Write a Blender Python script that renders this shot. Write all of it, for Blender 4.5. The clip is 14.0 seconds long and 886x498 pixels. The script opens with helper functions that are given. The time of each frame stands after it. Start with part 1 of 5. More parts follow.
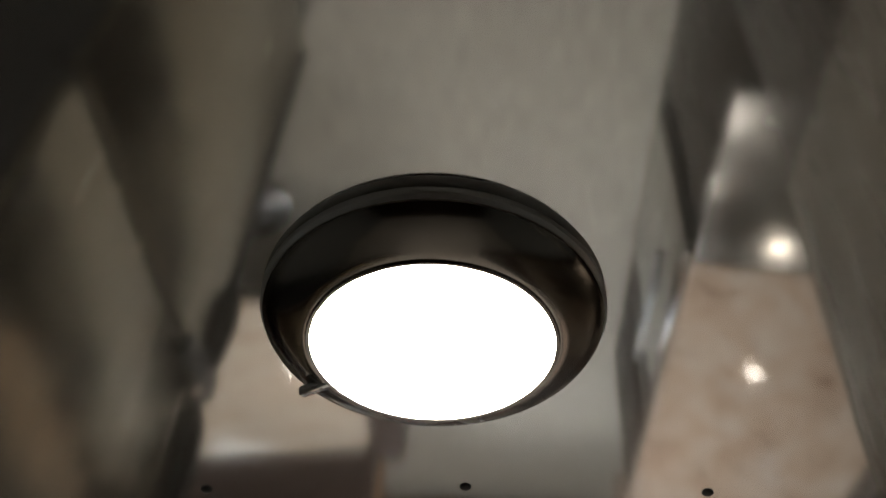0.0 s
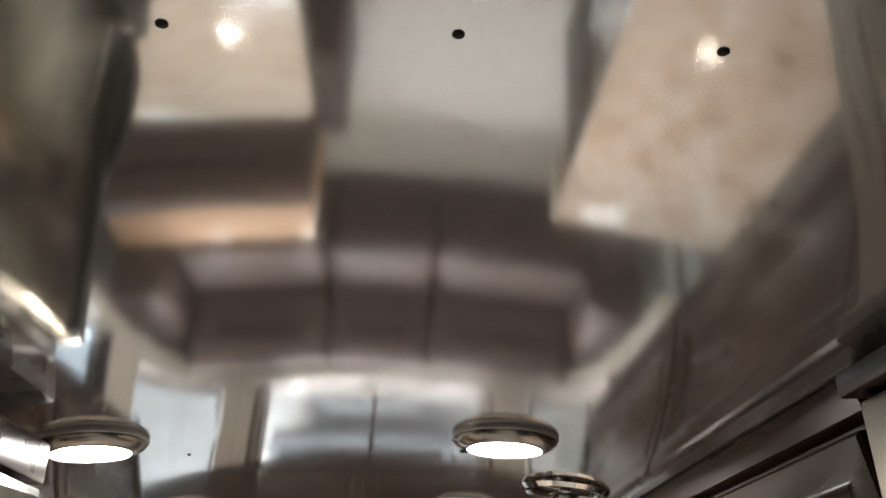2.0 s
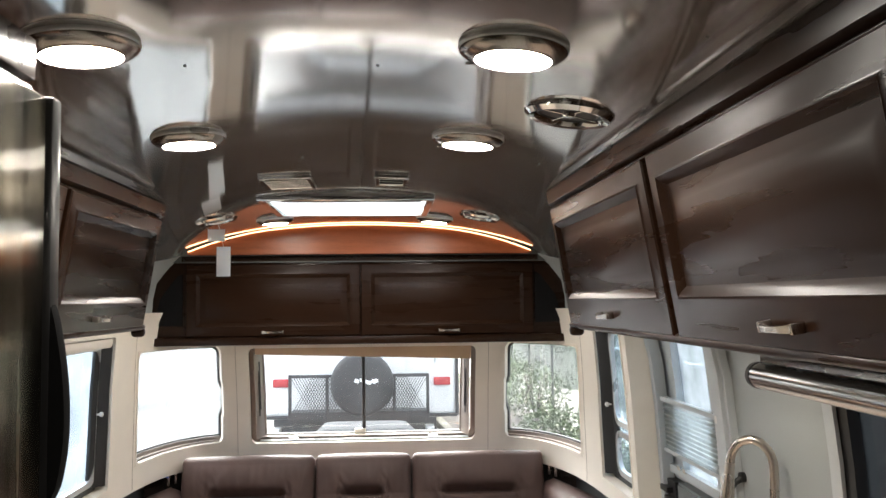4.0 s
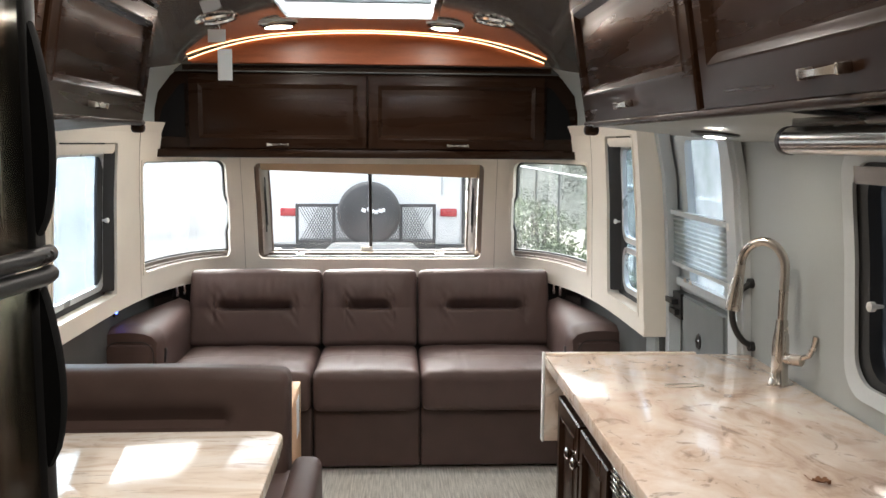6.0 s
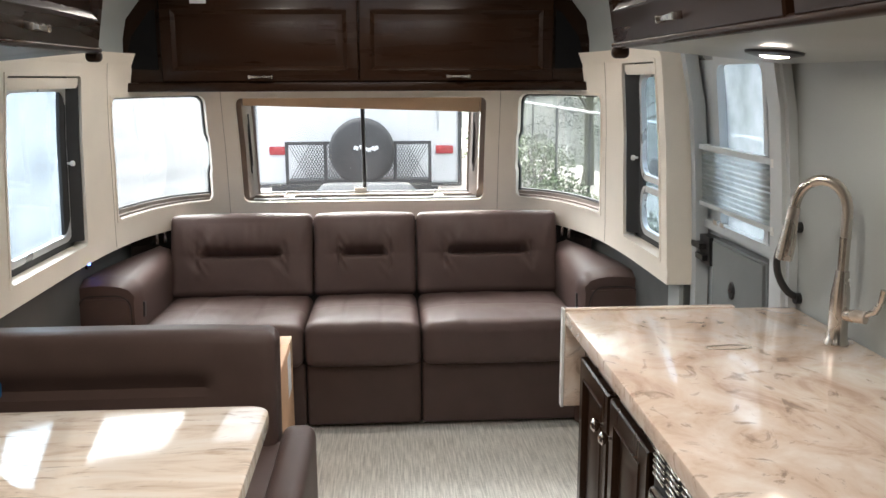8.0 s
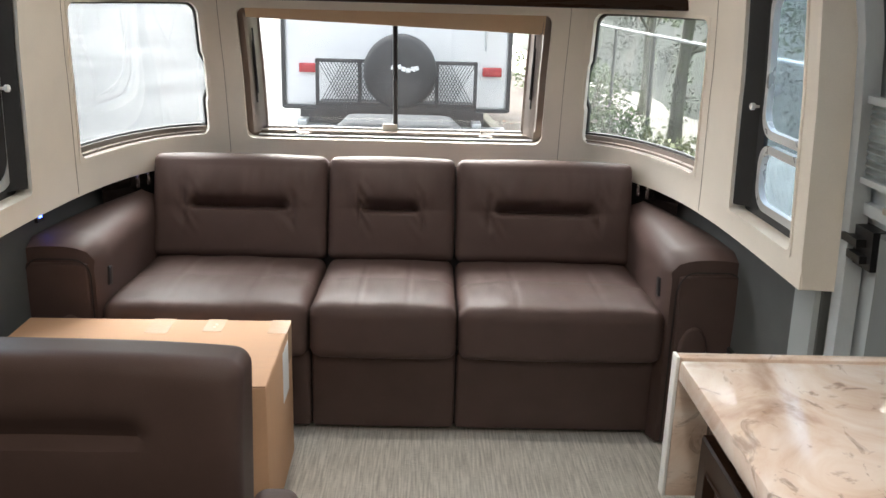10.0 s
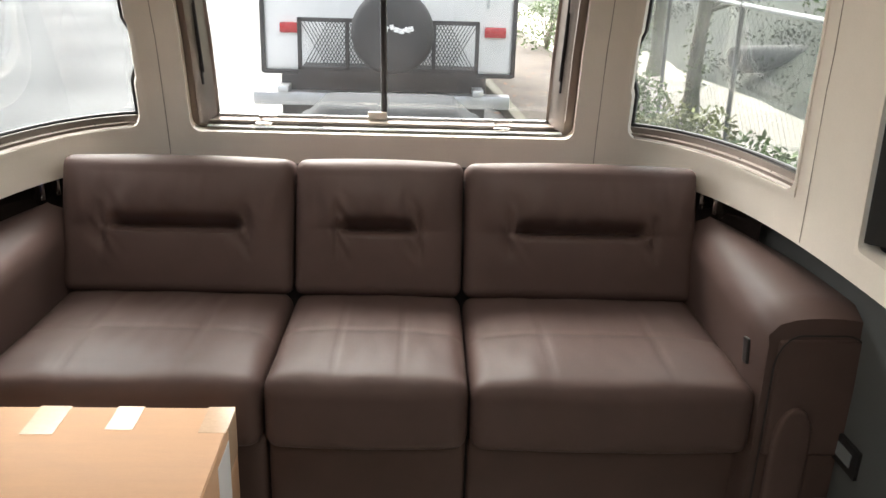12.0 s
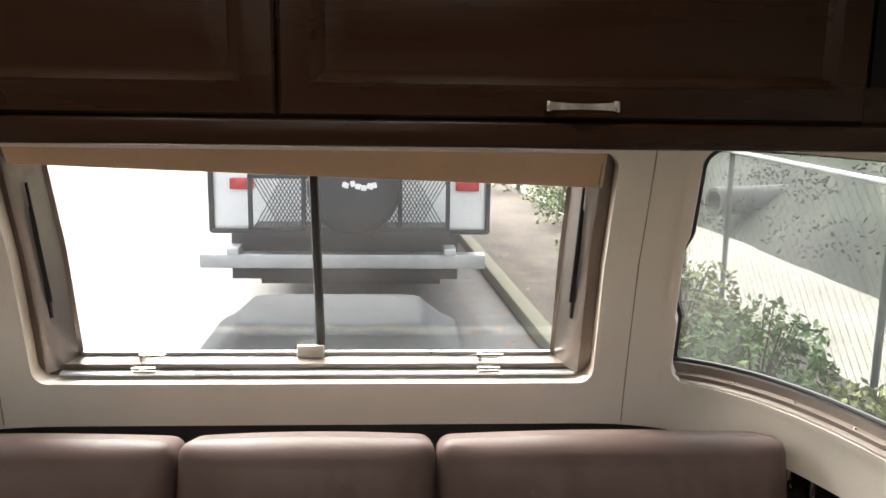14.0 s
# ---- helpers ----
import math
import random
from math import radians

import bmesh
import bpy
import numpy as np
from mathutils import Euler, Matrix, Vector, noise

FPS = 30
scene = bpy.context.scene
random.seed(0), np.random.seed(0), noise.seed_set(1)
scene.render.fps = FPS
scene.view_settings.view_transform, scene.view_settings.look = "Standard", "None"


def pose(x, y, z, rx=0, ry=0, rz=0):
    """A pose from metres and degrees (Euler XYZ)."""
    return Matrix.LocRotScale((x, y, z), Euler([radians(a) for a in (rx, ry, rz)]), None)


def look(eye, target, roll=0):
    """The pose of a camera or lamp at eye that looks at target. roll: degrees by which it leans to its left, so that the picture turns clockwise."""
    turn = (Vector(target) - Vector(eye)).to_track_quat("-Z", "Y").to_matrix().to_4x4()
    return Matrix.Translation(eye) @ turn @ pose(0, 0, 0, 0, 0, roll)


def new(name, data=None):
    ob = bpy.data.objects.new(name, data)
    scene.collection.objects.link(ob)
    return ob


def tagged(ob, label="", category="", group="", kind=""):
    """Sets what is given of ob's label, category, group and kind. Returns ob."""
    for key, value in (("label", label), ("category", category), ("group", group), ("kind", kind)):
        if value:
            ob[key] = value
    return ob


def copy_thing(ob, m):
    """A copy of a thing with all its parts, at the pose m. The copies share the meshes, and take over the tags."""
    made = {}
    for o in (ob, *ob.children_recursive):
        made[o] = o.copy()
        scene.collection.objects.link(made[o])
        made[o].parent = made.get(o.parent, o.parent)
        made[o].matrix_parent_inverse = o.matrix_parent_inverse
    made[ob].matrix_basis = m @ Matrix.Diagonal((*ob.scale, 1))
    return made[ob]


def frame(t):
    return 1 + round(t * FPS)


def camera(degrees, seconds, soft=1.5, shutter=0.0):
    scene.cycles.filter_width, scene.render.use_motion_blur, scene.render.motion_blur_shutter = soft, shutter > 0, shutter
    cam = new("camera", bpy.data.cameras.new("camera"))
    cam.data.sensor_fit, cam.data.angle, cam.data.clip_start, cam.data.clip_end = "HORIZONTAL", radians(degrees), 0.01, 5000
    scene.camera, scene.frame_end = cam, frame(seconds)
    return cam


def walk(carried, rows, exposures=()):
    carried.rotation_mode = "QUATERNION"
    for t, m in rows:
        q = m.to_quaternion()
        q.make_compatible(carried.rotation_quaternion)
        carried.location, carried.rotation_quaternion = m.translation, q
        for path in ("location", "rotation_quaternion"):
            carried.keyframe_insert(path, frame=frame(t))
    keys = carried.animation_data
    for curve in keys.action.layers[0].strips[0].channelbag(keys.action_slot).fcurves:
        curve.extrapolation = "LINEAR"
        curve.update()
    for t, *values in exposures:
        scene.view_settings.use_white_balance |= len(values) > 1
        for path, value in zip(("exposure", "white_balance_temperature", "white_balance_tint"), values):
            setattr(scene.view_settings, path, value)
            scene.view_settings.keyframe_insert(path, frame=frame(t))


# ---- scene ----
cam = camera(54.5, 14.0, soft=1.5, shutter=0.0)
PATH = [
    (0, (0.162, -1.132, 1.811), (0.159, 0.278, 3.222), -1.5),
    (0.5, (0.150, -1.111, 1.817), (0.181, 0.386, 3.139), -1.5),
    (1, (0.141, -1.088, 1.818), (0.213, 0.532, 2.976), -1.6),
    (1.5, (0.129, -1.061, 1.812), (0.251, 0.676, 2.797), -1.8),
    (2, (0.134, -1.029, 1.776), (0.258, 0.800, 2.632), -1.4),
    (2.5, (0.121, -1.01, 1.779), (0.271, 0.887, 2.393), -1.9),
    (3, (0.12, -0.99, 1.754), (0.264, 0.96, 2.174), -1.3),
    (3.5, (0.121, -0.966, 1.727), (0.258, 1.013, 1.983), -0.9),
    (4, (0.122, -0.95, 1.7), (0.254, 1.042, 1.82), -0.6),
    (4.2, (0.121, -0.947, 1.688), (0.254, 1.047, 1.76), -0.4),
    (6.3, (0.121, -0.863, 1.552), (0.232, 1.114, 1.271), 0.6),
    (6.5, (0.126, -0.86, 1.548), (0.233, 1.114, 1.244), 0.6),
    (7, (0.132, -0.837, 1.542), (0.242, 1.131, 1.204), 0.6),
    (7.5, (0.128, -0.705, 1.536), (0.249, 1.259, 1.18), 0.3),
    (8, (0.108, -0.539, 1.541), (0.236, 1.419, 1.153), -0.2),
    (8.5, (0.129, -0.326, 1.53), (0.24, 1.623, 1.096), 0.2),
    (9, (0.147, -0.103, 1.54), (0.214, 1.839, 1.065), 0.9),
    (9.2, (0.141, -0.01, 1.538), (0.192, 1.927, 1.043), 0.9),
    (11.3, (0.132, 0.86, 1.527), (0.175, 2.752, 0.878), 2.1),
    (11.5, (0.114, 0.958, 1.527), (0.162, 2.848, 0.874), 1.8),
    (12, (0.12, 1.195, 1.511), (0.173, 3.08, 0.842), 1.7),
    (12.5, (0.165, 1.395, 1.517), (0.179, 3.295, 0.892), 2.8),
    (13, (0.139, 1.618, 1.528), (0.157, 3.541, 0.979), 1.7),
    (13.5, (0.104, 1.865, 1.562), (0.181, 3.805, 1.083), 0.2),
    (14, (0.164, 2.13, 1.579), (0.276, 4.092, 1.205), 0.9),
]
walk(cam, [(t, look(eye, target, roll)) for t, eye, target, roll in PATH], [(0, 2.92, 6300, 10), (1, 3.25, 6250, 10), (2, 3.62, 6200, 10), (2.6, 3.75, 6200, 10), (4, 3.8, 6250, 10), (7, 3.66, 6250, 10), (9, 3.55, 6250, 10), (11.5, 3.28, 6550, 10), (13, 3.36, 6650, 10), (14, 3.25, 6650, 10)])
SKY, SUN, LAMP, LED = 0.14, 0.42, 13.0, 0.45
# ---- world, sun, exposure ----
world = bpy.data.worlds.new("overcast_sky")
scene.world = world
world.use_nodes = True
wn = world.node_tree.nodes
sky = wn.new("ShaderNodeTexSky")
sky.sky_type = "NISHITA"
sky.sun_disc = False
sky.sun_elevation = radians(50)
sky.sun_rotation = radians(340)
sky.dust_density = 6.0
sky.air_density = 0.7
sky.ozone_density = 0.6
cloud = wn.new("ShaderNodeHueSaturation")
cloud.inputs["Saturation"].default_value = 0.35
world.node_tree.links.new(sky.outputs[0], cloud.inputs["Color"])
world.node_tree.links.new(cloud.outputs[0], wn["Background"].inputs[0])
wn["Background"].inputs[1].default_value = SKY
sun_data = bpy.data.lights.new("sun", "SUN")
sun_data.energy = SUN
sun_data.angle = radians(60)
sun_data.color = (1.0, 0.97, 0.93)
sun = new("sun", sun_data)
sun.matrix_world = pose(0, 0, 10, 40, 0, 180 + 20)


# ---- materials ----
def socket(node, *names):
    for n in names:
        if n in node.inputs:
            return node.inputs[n]


def material(name, color, rough=0.5, metal=0.0, vary=0.12, scale=8.0, fine=120.0, bump=0.05, stretch=(1, 1, 1),
             rough_vary=0.08, coat=0.0, dist=0.002, spec=0.5):
    """Two scales of variation in colour, roughness and relief, in metres of the object."""
    m = bpy.data.materials.new(name)
    m.use_nodes = True
    nt = m.node_tree
    b = nt.nodes["Principled BSDF"]
    co = nt.nodes.new("ShaderNodeTexCoord")
    mp = nt.nodes.new("ShaderNodeMapping")
    mp.inputs["Scale"].default_value = stretch
    mp.inputs["Location"].default_value = (3.73, 5.19, 2.37)
    oi = nt.nodes.new("ShaderNodeObjectInfo")
    shift = nt.nodes.new("ShaderNodeVectorMath")
    shift.operation = "MULTIPLY_ADD"
    shift.inputs[1].default_value = (23.0, 17.0, 31.0)
    nt.links.new(oi.outputs["Random"], shift.inputs[0])
    nt.links.new(co.outputs["Object"], shift.inputs[2])
    nt.links.new(shift.outputs[0], mp.inputs[0])
    big = nt.nodes.new("ShaderNodeTexNoise")
    big.inputs["Scale"].default_value = scale
    big.inputs["Detail"].default_value = 4
    small = nt.nodes.new("ShaderNodeTexNoise")
    small.inputs["Scale"].default_value = fine
    small.inputs["Detail"].default_value = 3
    for n in (big, small):
        nt.links.new(mp.outputs[0], n.inputs["Vector"])
    add = nt.nodes.new("ShaderNodeMath")
    add.operation = "MULTIPLY_ADD"
    nt.links.new(small.outputs[0], add.inputs[0])
    add.inputs[1].default_value = 0.5
    nt.links.new(big.outputs[0], add.inputs[2])
    ramp = nt.nodes.new("ShaderNodeMapRange")
    ramp.inputs["From Min"].default_value = 0.45
    ramp.inputs["From Max"].default_value = 1.05
    ramp.inputs["To Min"].default_value = 1 - vary
    ramp.inputs["To Max"].default_value = 1 + vary
    nt.links.new(add.outputs[0], ramp.inputs[0])
    mul = nt.nodes.new("ShaderNodeVectorMath")
    mul.operation = "SCALE"
    mul.inputs[0].default_value = color
    nt.links.new(ramp.outputs[0], mul.inputs["Scale"])
    nt.links.new(mul.outputs[0], b.inputs["Base Color"])
    rr = nt.nodes.new("ShaderNodeMapRange")
    rr.inputs["From Min"].default_value = 0.3
    rr.inputs["From Max"].default_value = 0.7
    rr.inputs["To Min"].default_value = max(0.02, rough - rough_vary)
    rr.inputs["To Max"].default_value = min(1, rough + rough_vary)
    nt.links.new(big.outputs[0], rr.inputs[0])
    nt.links.new(rr.outputs[0], b.inputs["Roughness"])
    b.inputs["Metallic"].default_value = metal
    b.inputs["Coat Weight"].default_value = coat
    b.inputs["Specular IOR Level"].default_value = spec
    b.inputs["Coat Roughness"].default_value = 0.08
    if bump:
        bp = nt.nodes.new("ShaderNodeBump")
        bp.inputs["Strength"].default_value = bump
        bp.inputs["Distance"].default_value = dist
        nt.links.new(small.outputs[0], bp.inputs["Height"])
        nt.links.new(bp.outputs[0], b.inputs["Normal"])
    return m


def bsdf(m):
    return m.node_tree.nodes["Principled BSDF"]


def glow(name, color, strength):
    m = bpy.data.materials.new(name)
    m.use_nodes = True
    b = bsdf(m)
    b.inputs["Base Color"].default_value = (0.8, 0.8, 0.8, 1)
    b.inputs["Emission Color"].default_value = (*color, 1)
    b.inputs["Emission Strength"].default_value = strength
    return m


def glass(name, tint, gloss=0.06, rough=0.02, haze=0.0):
    """A thin pane: see-through, a little gloss, and a translucent share, on windows a painted bright veil."""
    m = bpy.data.materials.new(name)
    m.use_nodes = True
    nt = m.node_tree
    nt.nodes.remove(bsdf(m))
    out = nt.nodes["Material Output"]
    tr = nt.nodes.new("ShaderNodeBsdfTransparent")
    tr.inputs[0].default_value = (*tint, 1)
    gl = nt.nodes.new("ShaderNodeBsdfGlossy")
    gl.inputs["Roughness"].default_value = rough
    df = nt.nodes.new("ShaderNodeBsdfTranslucent")
    df.inputs[0].default_value = (0.75, 0.78, 0.78, 1)
    co = nt.nodes.new("ShaderNodeTexCoord")
    nz = nt.nodes.new("ShaderNodeTexNoise")
    nz.inputs["Scale"].default_value = 6
    nz.inputs["Detail"].default_value = 6
    nt.links.new(co.outputs["Object"], nz.inputs["Vector"])
    mr = nt.nodes.new("ShaderNodeMapRange")
    mr.inputs["From Min"].default_value = 0.3
    mr.inputs["From Max"].default_value = 0.75
    mr.inputs["To Min"].default_value = haze * 0.6
    mr.inputs["To Max"].default_value = haze * 1.4
    nt.links.new(nz.outputs[0], mr.inputs[0])
    m1 = nt.nodes.new("ShaderNodeMixShader")
    m1.inputs[0].default_value = gloss
    m2 = nt.nodes.new("ShaderNodeMixShader")
    nt.links.new(mr.outputs[0], m2.inputs[0])
    nt.links.new(tr.outputs[0], m2.inputs[1])
    nt.links.new(df.outputs[0], m2.inputs[2])
    nt.links.new(m2.outputs[0], m1.inputs[1])
    nt.links.new(gl.outputs[0], m1.inputs[2])
    nt.links.new(m1.outputs[0], out.inputs[0])
    return m


def veined(name, base, light, dark, scale=3.0, stretch=(1, 1, 1)):
    """Polished laminate that looks like marble: clouds, drifting streaks and thin dark veins."""
    m = material(name, base, rough=0.09, vary=0.1, scale=4, fine=60, bump=0.0, coat=0.3, rough_vary=0.04)
    nt = m.node_tree
    b = bsdf(m)
    co = nt.nodes.new("ShaderNodeTexCoord")
    mp = nt.nodes.new("ShaderNodeMapping")
    mp.inputs["Scale"].default_value = stretch
    mp.inputs["Rotation"].default_value = (0, 0, radians(24))
    nt.links.new(co.outputs["Object"], mp.inputs[0])
    n1 = nt.nodes.new("ShaderNodeTexNoise")
    n1.inputs["Scale"].default_value = scale
    n1.inputs["Detail"].default_value = 7
    n1.inputs["Roughness"].default_value = 0.6
    n1.inputs["Distortion"].default_value = 1.4
    n2 = nt.nodes.new("ShaderNodeTexNoise")
    n2.inputs["Scale"].default_value = scale * 1.9
    n2.inputs["Detail"].default_value = 8
    n2.inputs["Roughness"].default_value = 0.62
    n2.inputs["Distortion"].default_value = 2.2
    for n in (n1, n2):
        nt.links.new(mp.outputs[0], n.inputs["Vector"])
    r1 = nt.nodes.new("ShaderNodeValToRGB")
    e = r1.color_ramp.elements
    e[0].position, e[0].color = 0.32, (*dark, 1)
    e[1].position, e[1].color = 0.70, (*light, 1)
    mid = e.new(0.47)
    mid.color = (*base, 1)
    nt.links.new(n1.outputs[0], r1.inputs[0])
    r2 = nt.nodes.new("ShaderNodeValToRGB")
    e = r2.color_ramp.elements
    e[0].position, e[0].color = 0.575, (0, 0, 0, 1)
    e[1].position, e[1].color = 0.66, (1, 1, 1, 1)
    nt.links.new(n2.outputs[0], r2.inputs[0])
    mx = nt.nodes.new("ShaderNodeMix")
    mx.data_type = "RGBA"
    sc = nt.nodes.new("ShaderNodeMath")
    sc.operation = "MULTIPLY"
    sc.inputs[1].default_value = 0.6
    nt.links.new(r2.outputs[0], sc.inputs[0])
    nt.links.new(sc.outputs[0], mx.inputs[0])
    nt.links.new(r1.outputs[0], mx.inputs[6])
    mx.inputs[7].default_value = (*[c * 0.42 for c in dark], 1)
    nt.links.new(mx.outputs[2], b.inputs["Base Color"])
    return m


M_CEIL = material("satin_aluminium", (0.74, 0.735, 0.72), 0.07, 0.82, vary=0.05, scale=2.0, fine=3.5, bump=0.07, rough_vary=0.02, dist=0.005)
M_WALL = material("grey_wall_vinyl", (0.34, 0.37, 0.37), 0.42, vary=0.05, scale=3, fine=200, bump=0.03)
M_LINER = material("cream_moulded_liner", (0.82, 0.76, 0.665), 0.5, vary=0.06, scale=5, fine=260, bump=0.12, dist=0.001)
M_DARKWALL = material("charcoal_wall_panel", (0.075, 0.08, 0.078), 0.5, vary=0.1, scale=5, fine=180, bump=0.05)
M_WOOD = material("dark_stained_wood", (0.0165, 0.0068, 0.0030), 0.28, vary=0.10, scale=2.2, fine=16, bump=0.0, stretch=(9, 9, 0.8), coat=0.0, rough_vary=0.02, spec=0.20)
M_WOODH = material("dark_stained_wood_lengthwise", (0.0165, 0.0068, 0.0030), 0.28, vary=0.10, scale=2.2, fine=16, bump=0.0, stretch=(0.8, 9, 9), coat=0.0, rough_vary=0.02, spec=0.20)
M_WOODY = material("dark_stained_wood_sideways", (0.0165, 0.0068, 0.0030), 0.28, vary=0.10, scale=2.2, fine=16, bump=0.0, stretch=(9, 0.8, 9), coat=0.0, rough_vary=0.02, spec=0.20)
M_LEATHER = material("brown_leather", (0.088, 0.058, 0.0505), 0.47, vary=0.10, scale=9, fine=420, bump=0.35, rough_vary=0.02, dist=0.0012, spec=0.20)
M_SEAM = material("seam_thread", (0.018, 0.012, 0.011), 0.6, vary=0.1)
M_CHROME = material("polished_chrome", (0.78, 0.77, 0.75), 0.09, 1.0, vary=0.05, rough_vary=0.03, bump=0)
M_NICKEL = material("brushed_nickel", (0.62, 0.57, 0.52), 0.26, 1.0, vary=0.1, fine=300, bump=0.05)
M_STEEL = material("brushed_stainless", (0.52, 0.51, 0.49), 0.22, 1.0, vary=0.12, scale=3, fine=90, bump=0.03, stretch=(1, 1, 14))
M_STEELD = material("dark_brushed_steel", (0.22, 0.19, 0.155), 0.3, 1.0, vary=0.12, scale=3, fine=90, bump=0.03, stretch=(9, 9, 1))
M_BLACK = material("black_plastic", (0.014, 0.014, 0.015), 0.35, vary=0.2, fine=200, bump=0.05)
M_CLOTH = material("black_speaker_cloth", (0.007, 0.007, 0.0075), 0.9, vary=0.15, fine=400, bump=0.1, spec=0.1)
M_RUBBER = material("black_rubber_seal", (0.02, 0.021, 0.022), 0.6, vary=0.2)
M_GREYPL = material("grey_plastic", (0.17, 0.185, 0.19), 0.45, vary=0.06, fine=300, bump=0.06)
M_LTGREY = material("light_grey_painted_metal", (0.52, 0.56, 0.58), 0.4, vary=0.05, bump=0.02)
M_ALU = material("window_aluminium", (0.21, 0.175, 0.15), 0.36, 0.7, vary=0.10, scale=5, fine=60, bump=0.0)
M_SILVER = material("silver_sash_metal", (0.70, 0.71, 0.71), 0.32, 0.55, vary=0.08, fine=120, bump=0.02)
M_SEAMLINE = material("liner_seam_line", (0.34, 0.29, 0.235), 0.7, vary=0.1, bump=0)
M_WHITE = material("white_plastic", (0.78, 0.78, 0.76), 0.4, vary=0.04, bump=0.02)
M_TAGPAPER = material("white_card", (0.80, 0.80, 0.80), 0.7, vary=0.03, bump=0.02)
M_CARD = material("brown_cardboard", (0.60, 0.365, 0.215), 0.75, vary=0.05, scale=7, fine=90, bump=0.06, stretch=(1, 6, 1))
M_CARDIN = material("pale_cardboard_edge", (0.62, 0.47, 0.33), 0.8, vary=0.15, fine=120, bump=0.1)
M_TAPE = material("packing_tape", (0.66, 0.47, 0.32), 0.2, vary=0.1, bump=0.02)
# orange of the amber-lit end cap, put into the base colour
M_AMBERLIT = material("amber_lit_end_cap", (0.30, 0.085, 0.030), 0.38, vary=0.25, scale=4, fine=40, bump=0.03, stretch=(1, 6, 8))
M_COUNTER = veined("marbled_counter_laminate", (0.65, 0.515, 0.42), (0.78, 0.71, 0.65), (0.44, 0.305, 0.23), 5.5, (1.0, 0.8, 1))
M_TABLE = veined("marbled_table_laminate", (0.77, 0.665, 0.56), (0.86, 0.815, 0.75), (0.54, 0.41, 0.31), 3.4, (0.7, 2.8, 1))
M_EDGE = material("laminate_edge", (0.62, 0.52, 0.42), 0.25, vary=0.08, bump=0.02)
M_BLIND = glass("pleated_shade_cloth", (0.7, 0.7, 0.7), 0.02, 0.5, 0.92)
M_ROLLER = material("tan_roller_shade", (0.50, 0.35, 0.22), 0.7, vary=0.06, fine=160, bump=0.06)
M_BLUE = material("blue_printed_card", (0.01, 0.13, 0.34), 0.4, vary=0.1)
M_LEAFDRY = material("dried_leaf", (0.20, 0.09, 0.04), 0.7, vary=0.4, fine=60, bump=0.3)
M_LAMP = glow("lamp_diffuser", (1.0, 0.91, 0.79), LAMP)
M_LED = glow("amber_led_strip", (1.0, 0.56, 0.24), LED)
M_SPOT = glow("small_led_lens", (1.0, 0.88, 0.72), LAMP)
M_BLUELED = glow("blue_display", (0.05, 0.12, 1.0), 2.0)
# haze in the window panes paints a pale veil over the view outside
M_GLASS = glass("window_glass", (0.56, 0.58, 0.58), 0.05, 0.02, 0.012)
M_GLASSREAR = glass("rear_window_glass", (0.84, 0.85, 0.84), 0.04, 0.03, 0.0045)
M_GLASSBLUE = glass("side_window_glass", (0.38, 0.445, 0.485), 0.04, 0.02, 0.09)
M_GLASSHAZE = glass("veiled_window_glass", (0.60, 0.62, 0.615), 0.05, 0.05, 0.022)
M_GLASSDOOR = glass("frosted_door_glass", (0.36, 0.41, 0.44), 0.04, 0.1, 0.30)
M_FROST = glass("vent_lid_plastic", (0.75, 0.80, 0.85), 0.05, 0.2, 0.5)


def floor_material():
    """Woven vinyl: fine pale and grey threads that run lengthwise, with cross threads."""
    m = material("woven_vinyl_floor", (0.40, 0.38, 0.34), 0.6, vary=0.10, scale=2.5, fine=200, bump=0.0)
    nt = m.node_tree
    b = bsdf(m)
    co = nt.nodes.new("ShaderNodeTexCoord")
    cols = []
    for s, k in (((150, 7, 1), 1.0), ((40, 260, 1), 1.0)):
        mp = nt.nodes.new("ShaderNodeMapping")
        mp.inputs["Scale"].default_value = s
        nt.links.new(co.outputs["Object"], mp.inputs[0])
        n = nt.nodes.new("ShaderNodeTexNoise")
        n.inputs["Scale"].default_value = k
        n.inputs["Detail"].default_value = 2
        nt.links.new(mp.outputs[0], n.inputs["Vector"])
        cols.append(n)
    add = nt.nodes.new("ShaderNodeMath")
    add.operation = "MULTIPLY_ADD"
    add.inputs[1].default_value = 0.45
    nt.links.new(cols[1].outputs[0], add.inputs[0])
    nt.links.new(cols[0].outputs[0], add.inputs[2])
    r = nt.nodes.new("ShaderNodeValToRGB")
    e = r.color_ramp.elements
    e[0].position, e[0].color = 0.50, (0.40, 0.385, 0.345, 1)
    e[1].position, e[1].color = 0.92, (0.74, 0.715, 0.65, 1)
    nt.links.new(add.outputs[0], r.inputs[0])
    nt.links.new(r.outputs[0], b.inputs["Base Color"])
    bp = nt.nodes.new("ShaderNodeBump")
    bp.inputs["Strength"].default_value = 0.3
    bp.inputs["Distance"].default_value = 0.001
    nt.links.new(add.outputs[0], bp.inputs["Height"])
    nt.links.new(bp.outputs[0], b.inputs["Normal"])
    return m


M_FLOOR = floor_material()


# ---- building helpers ----
def to_mesh(name, bm, mat, smooth=True):
    me = bpy.data.meshes.new(name)
    bmesh.ops.recalc_face_normals(bm, faces=bm.faces[:])
    bm.to_mesh(me)
    bm.free()
    for p in me.polygons:
        p.use_smooth = smooth
    if smooth:
        me.set_sharp_from_angle(angle=radians(38))
    for m in (mat if isinstance(mat, (list, tuple)) else [mat]):
        me.materials.append(m)
    return me


